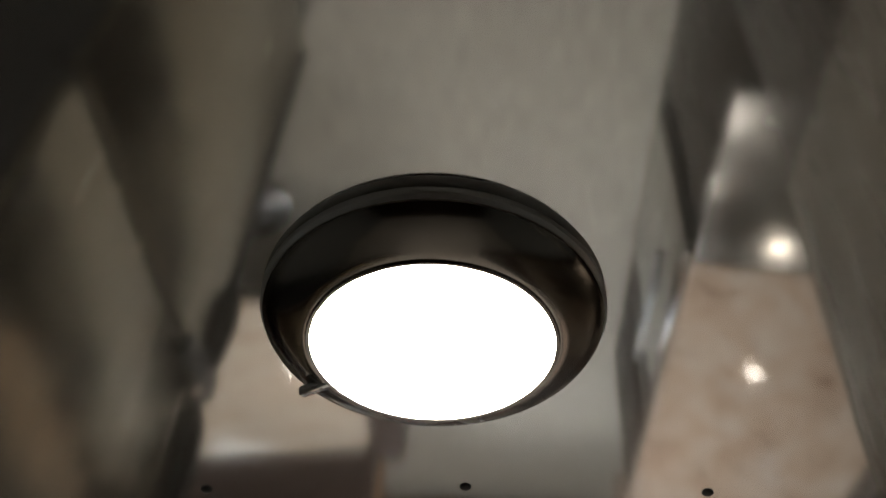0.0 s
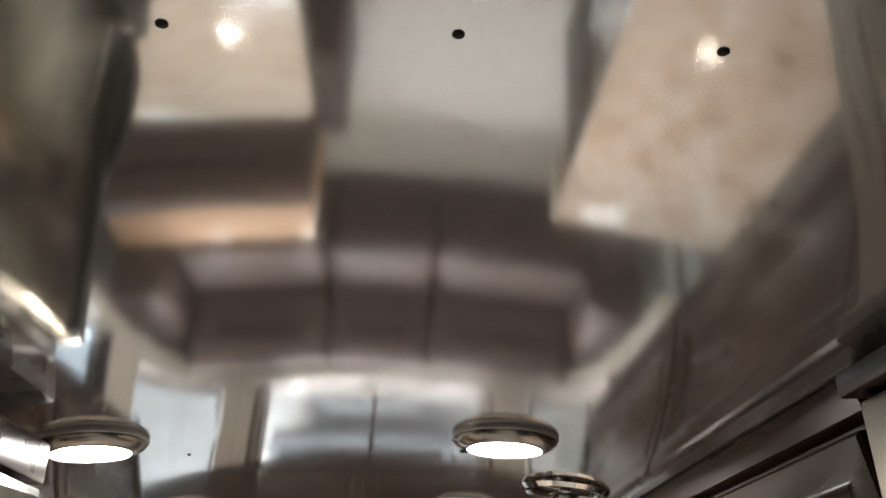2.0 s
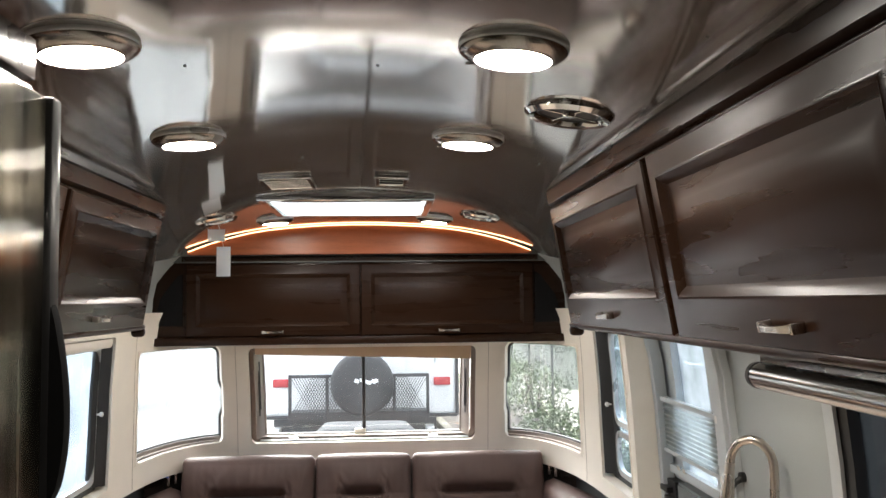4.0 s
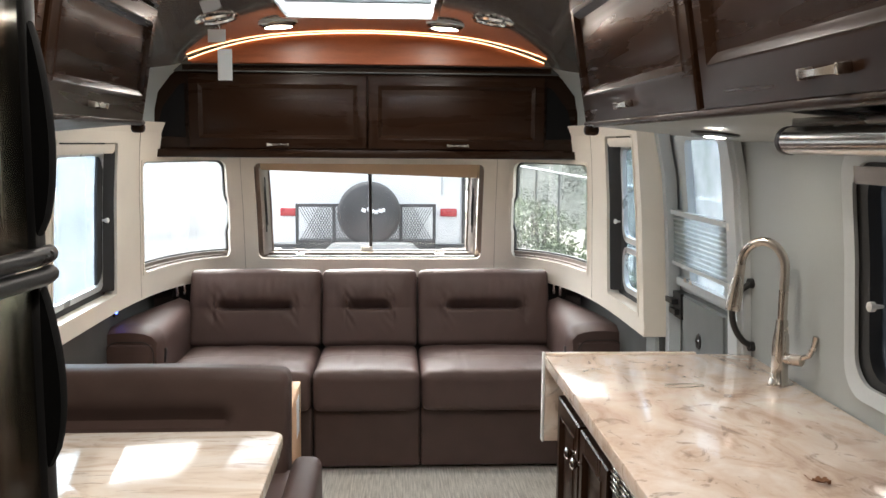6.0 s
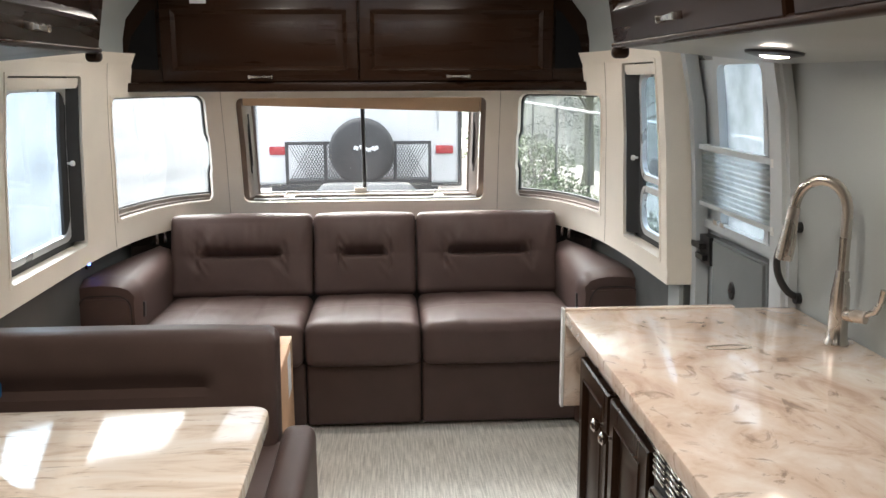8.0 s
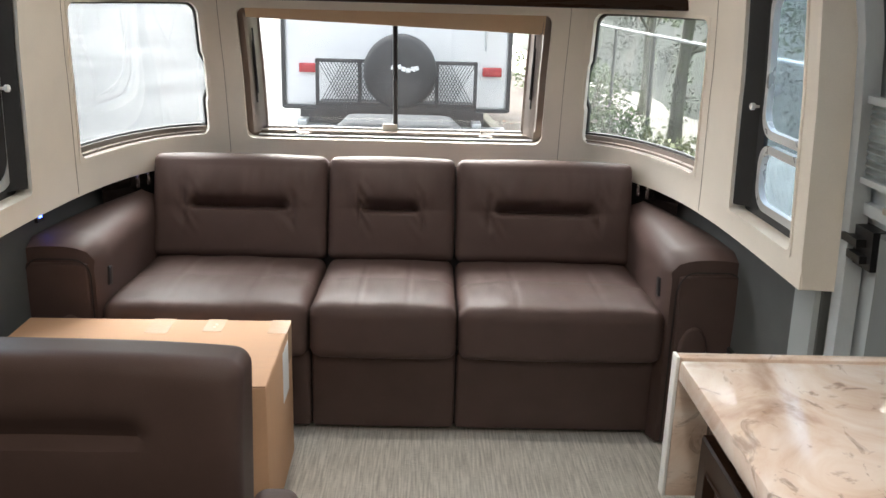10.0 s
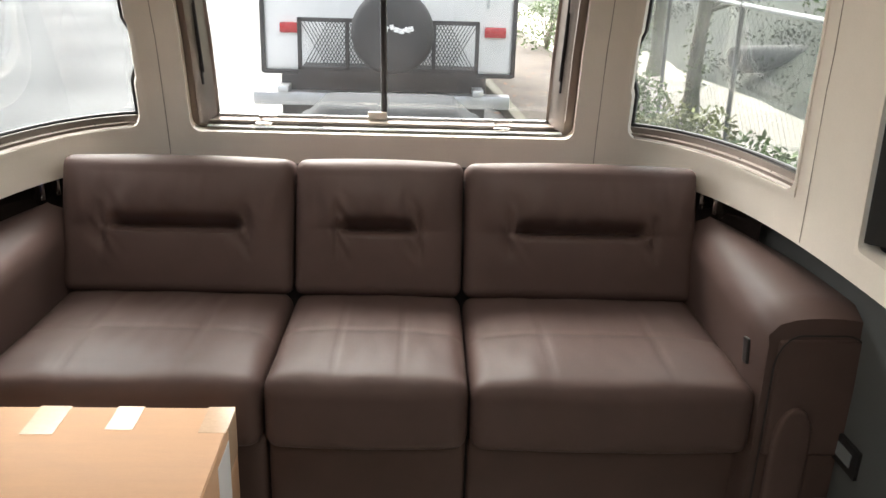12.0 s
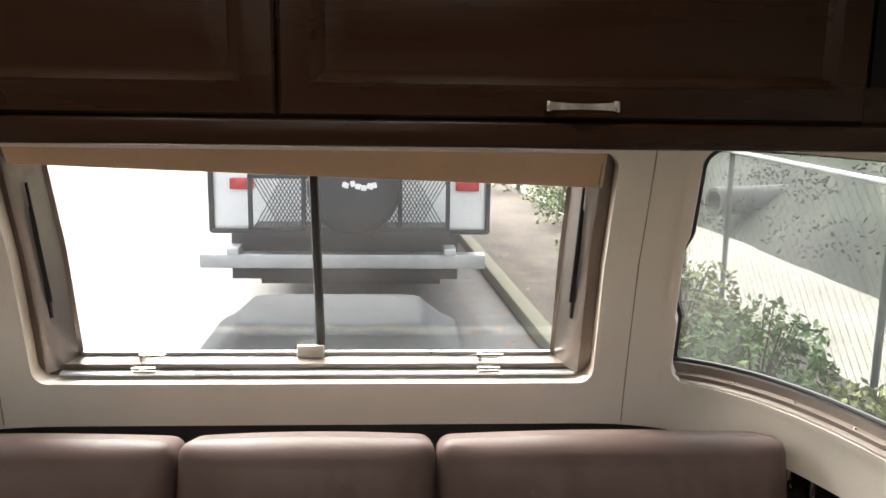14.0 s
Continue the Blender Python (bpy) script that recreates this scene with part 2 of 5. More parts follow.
def part(name, bm, mat, parent=None, label="", at=None, smooth=True):
    ob = new(name, to_mesh(name, bm, mat, smooth))
    if at is not None:
        ob.matrix_world = at
    if parent is not None:
        ob.parent = parent
    if label:
        ob["label"] = label
    return ob


def thing(name, label, category, group="", kind="", at=None):
    ob = new(name)
    ob.empty_display_size = 0.05
    if at is not None:
        ob.matrix_world = at
    return tagged(ob, label, category, group, kind)


def solid(name, bm, mat, label, category, group="", kind="", at=None, smooth=True):
    return tagged(part(name, bm, mat, None, "", at, smooth), label, category, group, kind)


def bx(x0, x1, y0, y1, z0, z1, bevel=0.0, seg=2, bm=None):
    own = bmesh.new()
    bmesh.ops.create_cube(own, size=1)
    bmesh.ops.scale(own, vec=(x1 - x0, y1 - y0, z1 - z0), verts=own.verts[:])
    bmesh.ops.translate(own, vec=((x0 + x1) / 2, (y0 + y1) / 2, (z0 + z1) / 2), verts=own.verts[:])
    if bevel:
        bmesh.ops.bevel(own, geom=own.edges[:], offset=bevel, segments=seg, profile=0.5, affect="EDGES")
    return merge(bm, own)


def merge(bm, own):
    if bm is None:
        return own
    me = bpy.data.meshes.new("tmp")
    own.to_mesh(me)
    own.free()
    bm.from_mesh(me)
    bpy.data.meshes.remove(me)
    return bm


def grid_faces(bm, rows, close_u=False):
    """Faces over rows of points (lists of Vector-likes of one length)."""
    vs = [[bm.verts.new(p) for p in r] for r in rows]
    for a, b in zip(vs, vs[1:]):
        n = len(a)
        for i in range(n if close_u else n - 1):
            j = (i + 1) % n
            bm.faces.new((a[i], a[j], b[j], b[i]))
    return vs


def lathe(profile, seg=32, bm=None, axis="z", caps=True):
    """A turned body: profile of (radius, height)."""
    own = bmesh.new()
    rows = []
    for r, h in profile:
        row = []
        for i in range(seg):
            a = 2 * math.pi * i / seg
            p = (r * math.cos(a), r * math.sin(a), h)
            row.append(p if axis == "z" else ((h, p[0], p[1]) if axis == "x" else (p[0], h, p[1])))
        rows.append(row)
    vs = grid_faces(own, rows, True)
    for ring in (vs[0], vs[-1]):
        if caps and profile[0 if ring is vs[0] else -1][0] > 1e-4:
            own.faces.new(ring)
    bmesh.ops.remove_doubles(own, verts=own.verts[:], dist=1e-5)
    return merge(bm, own)


def tube(points, radius, seg=12, bm=None, radii=None):
    """A round bar along points."""
    own = bmesh.new()
    pts = [Vector(p) for p in points]
    rows = []
    side = None
    for i, p in enumerate(pts):
        d = (pts[min(i + 1, len(pts) - 1)] - pts[max(i - 1, 0)]).normalized()
        if side is None:
            side = d.orthogonal().normalized()
        side = (side - d * side.dot(d)).normalized()
        up = d.cross(side)
        r = radii[i] if radii else radius
        rows.append([p + (side * math.cos(2 * math.pi * k / seg) + up * math.sin(2 * math.pi * k / seg)) * r for k in range(seg)])
    vs = grid_faces(own, rows, True)
    own.faces.new(vs[0])
    own.faces.new(vs[-1])
    return merge(bm, own)


def pillow(hx, hy, hz, r, fn=None, n=10, bm=None):
    """A rounded, upholstered block of half sizes hx, hy, hz; fn(u, v, w, p, d) bends or creases its skin."""
    own = bmesh.new()
    h = (hx, hy, hz)

    def coords(a, m):
        ins = [-a, -a + 0.3 * r, -a + 0.65 * r]
        return ins + [(-1 + 2 * k / m) * (a - r) for k in range(m + 1)] + [-v for v in reversed(ins)]

    cs = [coords(a, max(2, int(n * a / max(h)) + 1)) for a in h]
    for ax in range(3):
        b, c = (ax + 1) % 3, (ax + 2) % 3
        for s in (-1, 1):
            rows = []
            for q in cs[b]:
                row = []
                for w in cs[c]:
                    p = [0, 0, 0]
                    p[ax], p[b], p[c] = s * h[ax], q, w
                    core = Vector([max(-(h[k] - r), min(h[k] - r, p[k])) for k in range(3)])
                    d = (Vector(p) - core)
                    d = d.normalized() if d.length > 1e-9 else Vector((0, 0, 1))
                    o = core + d * r
                    if fn:
                        o = fn(o.x / hx, o.y / hy, o.z / hz, o, d)
                    row.append(o)
                rows.append(row)
            grid_faces(own, rows)
    bmesh.ops.remove_doubles(own, verts=own.verts[:], dist=1e-5)
    return merge(bm, own)


def lerp_table(table, v):
    for (a, p), (b, q) in zip(table, table[1:]):
        if v <= b:
            k = max(0.0, (v - a) / (b - a))
            return p + (q - p) * k
    return table[-1][1]


# ---- the shell: plan of the wall, leaning in with height ----
SIDE = [(0, 1.19), (0.5, 1.20), (0.9, 1.19), (1.3, 1.165), (1.6, 1.132), (1.75, 1.06), (1.88, 0.95), (1.965, 0.84)]
REAR = [(0, 4.10), (0.6, 4.06), (0.91, 4.01), (1.2, 3.94), (1.45, 3.84), (1.6, 3.80), (1.8, 3.77), (1.965, 3.75)]
CX, CY, NSE, YBACK = 0.55, 2.60, 3.0, -2.60


def plan_point(kind, v, z, out=0.0):
    xs, yr = lerp_table(SIDE, z) + out, lerp_table(REAR, z) + out
    if kind == "rear":
        return Vector((v, yr, z))
    if kind == "side":
        return Vector((xs, v, z))
    c, s = math.cos(v), math.sin(v)
    return Vector((CX + (xs - CX) * max(0, s) ** (2 / NSE), CY + (yr - CY) * max(0, c) ** (2 / NSE), z))


PLAN = [("rear", 0.0), ("rear", CX)] + [("corner", radians(90) * (k / 60) ** 1.15) for k in range(1, 60)] + [("side", CY), ("side", YBACK)]
LENGTH = [0.0]
for a, b in zip(PLAN, PLAN[1:]):
    LENGTH.append(LENGTH[-1] + (plan_point(*b, 0.92) - plan_point(*a, 0.92)).length)


def S(u, z, out=0.0):
    """The liner's face at the length u along the wall from the rear middle (right: plus), at height z; out: metres outwards."""
    w = min(abs(u), LENGTH[-1] - 1e-6)
    k = max(i for i in range(len(LENGTH)) if LENGTH[i] <= w)
    k = min(k, len(PLAN) - 2)
    f = (w - LENGTH[k]) / (LENGTH[k + 1] - LENGTH[k])
    p = plan_point(*PLAN[k], z, out).lerp(plan_point(*PLAN[k + 1], z, out), f)
    if u < 0 or p.y > 2.449:
        p.x -= 0.07 * max(0.0, p.x - CX) / (1.19 - CX) * min(1.0, max(0.0, (1.80 - z) / 0.13))
    return Vector((p.x if u >= 0 else -p.x, p.y, p.z))


def u_of(x=None, y=None):
    best = min((abs(S(i * 0.005, 0.92).x - x) if x is not None else abs(S(i * 0.005, 0.92).y - y), i) for i in range(int(LENGTH[-1] / 0.005)))
    return best[1] * 0.005


def sheet(name, us, zs, out, thick, mat, holes=(), label="", category="", kind="structure"):
    """A wall sheet along the plan with rectangular openings (u0, u1, z0, z1) that go right through it."""
    us = sorted(set([round(u, 4) for u in us] + [round(h[k], 4) for h in holes for k in (0, 1) if us[0] < h[k] < us[-1]]))
    zs = sorted(set([round(z, 4) for z in zs] + [round(h[k], 4) for h in holes for k in (2, 3) if zs[0] < h[k] < zs[-1]]))
    bm = bmesh.new()
    inn = [[bm.verts.new(S(u, z, out)) for z in zs] for u in us]
    ext = [[bm.verts.new(S(u, z, out + thick)) for z in zs] for u in us]

    def filled(i, j):
        if not (0 <= i < len(us) - 1 and 0 <= j < len(zs) - 1):
            return False
        u, z = (us[i] + us[i + 1]) / 2, (zs[j] + zs[j + 1]) / 2
        return not any(h[0] < u < h[1] and h[2] < z < h[3] for h in holes)

    for i in range(len(us) - 1):
        for j in range(len(zs) - 1):
            if not filled(i, j):
                continue
            bm.faces.new((inn[i][j], inn[i + 1][j], inn[i + 1][j + 1], inn[i][j + 1]))
            bm.faces.new((ext[i][j], ext[i][j + 1], ext[i + 1][j + 1], ext[i + 1][j]))
            for (di, dj), (a, b) in (((-1, 0), ((i, j), (i, j + 1))), ((1, 0), ((i + 1, j), (i + 1, j + 1))), ((0, -1), ((i, j), (i + 1, j))), ((0, 1), ((i, j + 1), (i + 1, j + 1)))):
                if not filled(i + di, j + dj):
                    bm.faces.new((inn[a[0]][a[1]], inn[b[0]][b[1]], ext[b[0]][b[1]], ext[a[0]][a[1]]))
    loose = [v for v in bm.verts if not v.link_faces]
    bmesh.ops.delete(bm, geom=loose, context="VERTS")
    return solid(name, bm, mat, label, category, "", kind)


def rounded_loop(u0, u1, z0, z1, r, n=6, step=0.05, notch=None):
    """Points round a rounded rectangle in wall coordinates, from the lower left corner."""
    loop = []

    def line(p, q):
        k = max(1, int(max(abs(p[0] - q[0]), abs(p[1] - q[1])) / step))
        for i in range(k):
            f = i / k
            loop.append((p[0] + (q[0] - p[0]) * f, p[1] + (q[1] - p[1]) * f))

    def arc(cx, cz, a0):
        for i in range(n):
            a = a0 + math.pi / 2 * i / n
            loop.append((cx + r * math.cos(a), cz + r * math.sin(a)))

    line((u0 + r, z0), (u1 - r, z0)); arc(u1 - r, z0 + r, -math.pi / 2)
    line((u1, z0 + r), (u1, z1 - r)); arc(u1 - r, z1 - r, 0)
    line((u1 - r, z1), (u0 + r, z1)); arc(u0 + r, z1 - r, math.pi / 2)
    line((u0, z1 - r), (u0, z0 + r)); arc(u0 + r, z0 + r, math.pi)
    if notch:
        loop = [notch(u, z) for u, z in loop]
    return loop


def ring(bm, inner, outer, o0, o1, o_in=None):
    """A frame between two loops in wall coordinates, from o0 to o1 outwards; o_in: how far in its inner lip lies."""
    a0 = [bm.verts.new(S(u, z, o0 if o_in is None else o_in)) for u, z in inner]
    b0 = [bm.verts.new(S(u, z, o0)) for u, z in outer]
    a1 = [bm.verts.new(S(u, z, o1)) for u, z in inner]
    b1 = [bm.verts.new(S(u, z, o1)) for u, z in outer]
    n = len(inner)
    for i in range(n):
        j = (i + 1) % n
        for p, q in ((a0, b0), (b0, b1), (b1, a1), (a1, a0)):
            bm.faces.new((p[i], p[j], q[j], q[i]))
    return bm


def spread(loop, du, dz):
    """The loop pushed outwards to the rectangle that bounds it, grown by du and dz."""
    u0, u1 = min(p[0] for p in loop), max(p[0] for p in loop)
    z0, z1 = min(p[1] for p in loop), max(p[1] for p in loop)
    cu, cz, hu, hz = (u0 + u1) / 2, (z0 + z1) / 2, (u1 - u0) / 2, (z1 - z0) / 2
    out = []
    for u, z in loop:
        a, b = (u - cu) / hu, (z - cz) / hz
        k = max(abs(a), abs(b))
        out.append((cu + a / k * (hu + du), cz + b / k * (hz + dz)))
    return out


def pane(bm, loop, o):
    """A sheet of glass that fills a loop, bent with the wall."""
    u0, u1 = min(p[0] for p in loop), max(p[0] for p in loop)
    z0, z1 = min(p[1] for p in loop), max(p[1] for p in loop)
    for oo in (o, o + 0.005):
        rows = [[S(u0 + (u1 - u0) * i / 14, z0 + (z1 - z0) * j / 8, oo) for i in range(15)] for j in range(9)]
        grid_faces(bm, rows)
    return bm


# ---- floor, walls, ceiling ----
U34, U255 = u_of(y=3.34), u_of(y=2.46)
UEND = u_of(y=YBACK + 0.02)
WIN_REAR = (-0.652, 0.630, 0.908, 1.45)
UQ0 = u_of(x=0.79)
WIN_QR = (UQ0, U34, 0.925, 1.465)
WIN_QL = (-U34, -UQ0, 0.925, 1.465)
WIN_L = (-u_of(y=2.28), -u_of(y=3.00), 0.880, 1.555)
WIN_R = (u_of(y=3.02), u_of(y=2.545), 0.880, 1.60)
WIN_K = (u_of(y=1.10), u_of(y=0.30), 1.00, 1.53)
DOOR = (u_of(y=2.44), u_of(y=1.84), 0.02, 1.66)

bm = bx(-1.32, 1.32, YBACK - 0.1, 4.2, -0.06, 0.0)
solid("floor", bm, M_FLOOR, "pale grey woven vinyl floor with fine lengthwise threads", "floor", kind="structure", smooth=False)


def span(a, b, step):
    n = max(1, int(abs(b - a) / step))
    return [a + (b - a) * i / n for i in range(n + 1)]


outer_holes = [(w[0] - 0.02, w[1] + 0.02, w[2] - 0.02, w[3] + 0.02) for w in (WIN_REAR, WIN_QR, WIN_QL, WIN_L, WIN_R, WIN_K)] + [DOOR]
sheet("wall_shell", span(-UEND, UEND, 0.06), span(0.0, 1.965, 0.08), 0.06, 0.045, M_WALL, outer_holes + [(-u_of(y=0.12) + 0.02, u_of(y=2.60), 0.03, 0.79)], "smooth grey trailer side wall curving inwards", "wall")
# cream liner with the windows
UL0 = -u_of(y=0.12)
sheet("wall_liner", span(UL0, U255, 0.045), span(0.80, 1.655, 0.05), 0.0, 0.055, M_LINER,
      [(w[0] - 0.006, w[1] + 0.006, w[2] - 0.006, w[3] + 0.006) for w in (WIN_REAR, WIN_QR, WIN_QL, WIN_L, WIN_R)],
      "cream moulded wall liner round the lounge windows", "wall panel")
# thick rounded end of the liner beside the door
liner_end = bmesh.new()
end_rows = []
for i in range(13):
    z = 0.803 + 0.835 * i / 12
    e = 0.012 if i in (0, 12) else 0.0
    end_rows.append([S(U255 + du, z, o + (e if o < 0.01 else 0)) for du, o in ((-0.012, -0.004), (0.006, -0.004), (0.016, 0.002), (0.020, 0.014))]
                 + [S(U255 - 0.012, z, 0.105) + Vector((0, 0.012 - 0.020 - 0.012, 0)), S(U255 - 0.012, z, 0.105)])
end_vs = grid_faces(liner_end, end_rows, True)
liner_end.faces.new(end_vs[0]); liner_end.faces.new(end_vs[-1])
solid("liner_end_trim", liner_end, M_LINER, "thick rounded cream end of the liner beside the entry door", "wall panel", kind="structure")
# charcoal panel below the liner
sheet("wall_wainscot", span(UL0, U255, 0.06), span(0.0, 0.815, 0.1), 0.075, 0.03, M_DARKWALL, (), "charcoal grey lower wall panel", "wall panel")

# closing wall behind
bm = bx(-1.3, 1.3, YBACK - 0.05, YBACK, 0.0, 2.1)
solid("wall_back", bm, M_WOOD, "dark wooden partition at the end of the aisle", "wall", kind="structure")


def ceil_z(x):
    a = abs(x)
    return 2.087 - 0.115 * a * a - 0.211 * max(0.0, a - 0.4) ** 2


VENT = (-0.31, 0.27, 2.17, 2.72)
Y_ARC = 3.30
bm = bmesh.new()
xs = sorted(set([round(-0.84 + 1.68 * i / 48, 4) for i in range(49)] + [VENT[0], VENT[1]]))
ys = sorted(set([round(YBACK + (Y_ARC + 0.1 - YBACK) * i / 30, 4) for i in range(31)] + [VENT[2], VENT[3]]))
prof = [(x, ceil_z(x)) for x in xs]
low = [(v, z) for z, v in reversed(SIDE) if z < 1.96 and z > 1.5]
prof = [(-v - 0.055, z) for v, z in reversed(low)] + prof + [(v + 0.055, z) for v, z in low]
for off in (0.0, 0.03):
    vs = [[bm.verts.new((x, y, z + off)) for x, z in prof] for y in ys]
    for j in range(len(ys) - 1):
        for i in range(len(prof) - 1):
            cx, cy = (prof[i][0] + prof[i + 1][0]) / 2, (ys[j] + ys[j + 1]) / 2
            if VENT[0] < cx < VENT[1] and VENT[2] < cy < VENT[3]:
                continue
            bm.faces.new((vs[j][i], vs[j][i + 1], vs[j + 1][i + 1], vs[j + 1][i]))
# rim of the ceiling
solid("ceiling", bm, M_CEIL, "shiny satin aluminium vaulted ceiling", "ceiling", kind="structure")
# ceiling over the rear cabinet, unseen, closing the end cap
bm = bx(-1.1, 1.1, Y_ARC + 0.1, 4.15, 2.06, 2.1)
solid("ceiling_rear", bm, M_CEIL, "aluminium end cap above the rear cabinet", "ceiling", kind="structure")
bm = bx(-1.05, 1.05, 3.40, 3.46, 1.90, 2.07)
solid("wall_rear_top", bm, M_DARKWALL, "dark end cap panel above the rear window", "wall", kind="structure")


# ---- windows ----
def notch_fn(uc, sign):
    def f(u, z):
        if abs(u - uc) < 0.03 and 1.05 < z < 1.33:
            k = 0.018 if 1.11 < z < 1.27 else 0.0
            return (u - sign * k, z)
        return (u, z)
    return f


def window(name, w, r, label, notch=None, frame_mat=M_RUBBER, glass_mat=M_GLASS, frame_w=0.02, depth=0.085, lip=0.0):
    loop = rounded_loop(*w, r, notch=notch)
    head = thing(name, label, "window", kind="structure", at=Matrix.Translation(S((w[0] + w[1]) / 2, w[2])))
    inv = head.matrix_world.inverted()
    sur = bmesh.new()
    ring(sur, loop, spread(loop, 0.012, 0.012), -0.004, 0.062)
    cu, cz = (w[0] + w[1]) / 2, (w[2] + w[3]) / 2
    inner = [(cu + (u - cu) * (1 - frame_w * 2 / (w[1] - w[0])), cz + (z - cz) * (1 - frame_w * 2 / (w[3] - w[2]))) for u, z in loop]
    fr = bmesh.new()
    ring(fr, inner, spread(loop, 0.02, 0.02), 0.063, depth + 0.02)
    g = pane(bmesh.new(), spread(inner, 0.004, 0.004), depth)
    for nm, b, m in (("window_surround", sur, M_LINER), ("window_frame", fr, frame_mat), ("pane", g, glass_mat)):
        ob = part(nm, b, m)
        ob.parent = head
        ob.matrix_parent_inverse = inv
        if nm == "pane":
            ob.visible_shadow = False
    return head


def under(head, ob):
    ob.parent = head
    ob.matrix_parent_inverse = head.matrix_world.inverted()
    return ob


win_rear = window("window_1", WIN_REAR, 0.035, "wide rear window with a central bar and aluminium frame", frame_mat=M_ALU, frame_w=0.028, depth=0.13, glass_mat=M_GLASSREAR)
win_ql = window("window_2", WIN_QL, 0.04, "curved corner window with a black seal", notch_fn(WIN_QL[1], -1), frame_w=0.008, depth=0.075)
win_qr = window("window_3", WIN_QR, 0.04, "curved corner window looking out on shrubs", notch_fn(WIN_QR[0], 1), frame_w=0.008, depth=0.075, glass_mat=M_GLASSHAZE)
win_l = window("window_4", WIN_L, 0.02, "side window with a deep black frame", frame_w=0.03, depth=0.075, glass_mat=M_GLASSBLUE)
win_r = window("window_5", WIN_R, 0.02, "narrow side window with a deep black frame", frame_w=0.03, depth=0.075, glass_mat=M_GLASSBLUE)
for head, w in ((win_l, WIN_L), (win_r, WIN_R)):
    d = 0.06 if head is win_l else 0.09
    spans = [(w[2] + 0.03, w[3] - 0.03)] if head is win_l else [(w[2] + 0.03, 1.115), (1.135, w[3] - 0.03)]
    for z0, z1 in spans:
        sash = rounded_loop(w[0] + d, w[1] - 0.03, z0, z1, 0.07)
        cu, cz = (w[0] + d + w[1] - 0.03) / 2, (z0 + z1) / 2
        b = bmesh.new()
        ring(b, [(cu + (u - cu) * (1 - 0.06 / (w[1] - w[0])), cz + (z - cz) * (1 - 0.05 / (z1 - z0))) for u, z in sash], sash, 0.050, 0.074)
        under(head, part("sash_frame", b, M_SILVER))

# rear window bar, sill, latches, stays, shade
bar = tube([S(-0.012, 0.93, 0.135), S(-0.012, 1.43, 0.135)], 0.011, 8)
under(win_rear, part("centre_bar", bar, M_BLACK))
sill = bmesh.new()
grid_faces(sill, [[S(-0.60 + 1.19 * i / 20, z, o) for i in range(21)] for z, o in ((0.917, 0.03), (0.921, 0.035), (0.921, 0.125), (0.945, 0.127), (0.945, 0.14))])
under(win_rear, part("sill_plate", sill, M_SILVER))
for sx in (-0.41, 0.385):
    b = bx(-0.03, 0.03, -0.006, 0.006, 0, 0.014, 0.003)
    bx(-0.022, -0.012, -0.018, 0.01, 0.004, 0.03, 0.002, bm=b)
    bx(-0.02, 0.04, -0.02, -0.012, 0.022, 0.03, 0.002, bm=b)
    under(win_rear, part("latch", b, M_CHROME, at=Matrix.Translation(S(sx, 0.922, 0.10))))
    b = bx(-0.028, 0.028, -0.006, 0.004, 0, 0.012, 0.004)
    under(win_rear, part("latch_catch", b, M_CHROME, at=Matrix.Translation(S(sx, 0.921, 0.045))))
b = bx(-0.032, 0.032, -0.008, 0.004, 0, 0.03, 0.003)
under(win_rear, part("pull_tab", b, M_LINER, at=Matrix.Translation(S(-0.035, 0.935, 0.115))))
for sx in (-0.60, 0.572):
    b = tube([S(sx, 1.06, 0.05), S(sx, 1.16, 0.05), S(sx, 1.32, 0.055)], 0.006, 8)
    tube([S(sx * 0.985, 1.10, 0.045), S(sx * 0.985, 1.37, 0.05)], 0.0035, 6, bm=b)
    under(win_rear, part("stay_arm", b, M_BLACK))
    jamb = bmesh.new()
    grid_faces(jamb, [[S(sx * k, 0.93 + 0.5 * i / 10, o) for i in range(11)] for k, o in ((1.035, 0.012), (1.02, 0.02), (0.985, 0.07), (0.965, 0.124), (0.95, 0.13))])
    under(win_rear, part("jamb_track", jamb, M_ALU))
shade = bmesh.new()
rows = []
for i in range(21):
    u = -0.61 + 1.21 * i / 20
    zb = 1.418 - 0.040 * i / 20
    rows.append([S(u, zb, 0.030), S(u, zb - 0.004, 0.022), S(u, zb + 0.004, 0.016), S(u, 1.45, 0.012), S(u, 1.452, 0.03)])
grid_faces(shade, rows)
under(win_rear, part("roller_shade", shade, M_ROLLER, label="tan roller shade drawn up and hanging askew"))
# corner window sills
for head, w in ((win_ql, WIN_QL), (win_qr, WIN_QR)):
    b = bmesh.new()
    n = 16
    grid_faces(b, [[S(w[0] + (w[1] - w[0]) * i / n, z, o) for i in range(n + 1)] for z, o in ((0.928, 0.0), (0.930, 0.02), (0.938, 0.022), (0.938, 0.045), (0.955, 0.05), (0.955, 0.075))])
    under(head, part("sill_plate", b, M_ALU))
    b = tube([S(w[0] + (w[1] - w[0]) * i / n, 0.962, 0.062) for i in range(n + 1)], 0.006, 8)
    under(head, part("gasket", b, M_BLACK))
    for i in range(1, 5):
        b = lathe([(0.004, 0), (0.004, 0.002), (0.002, 0.004)], 8)
        under(head, part("screw", b, M_CHROME, at=Matrix.Translation(S(w[0] + (w[1] - w[0]) * i / 5, 0.937, 0.032))))
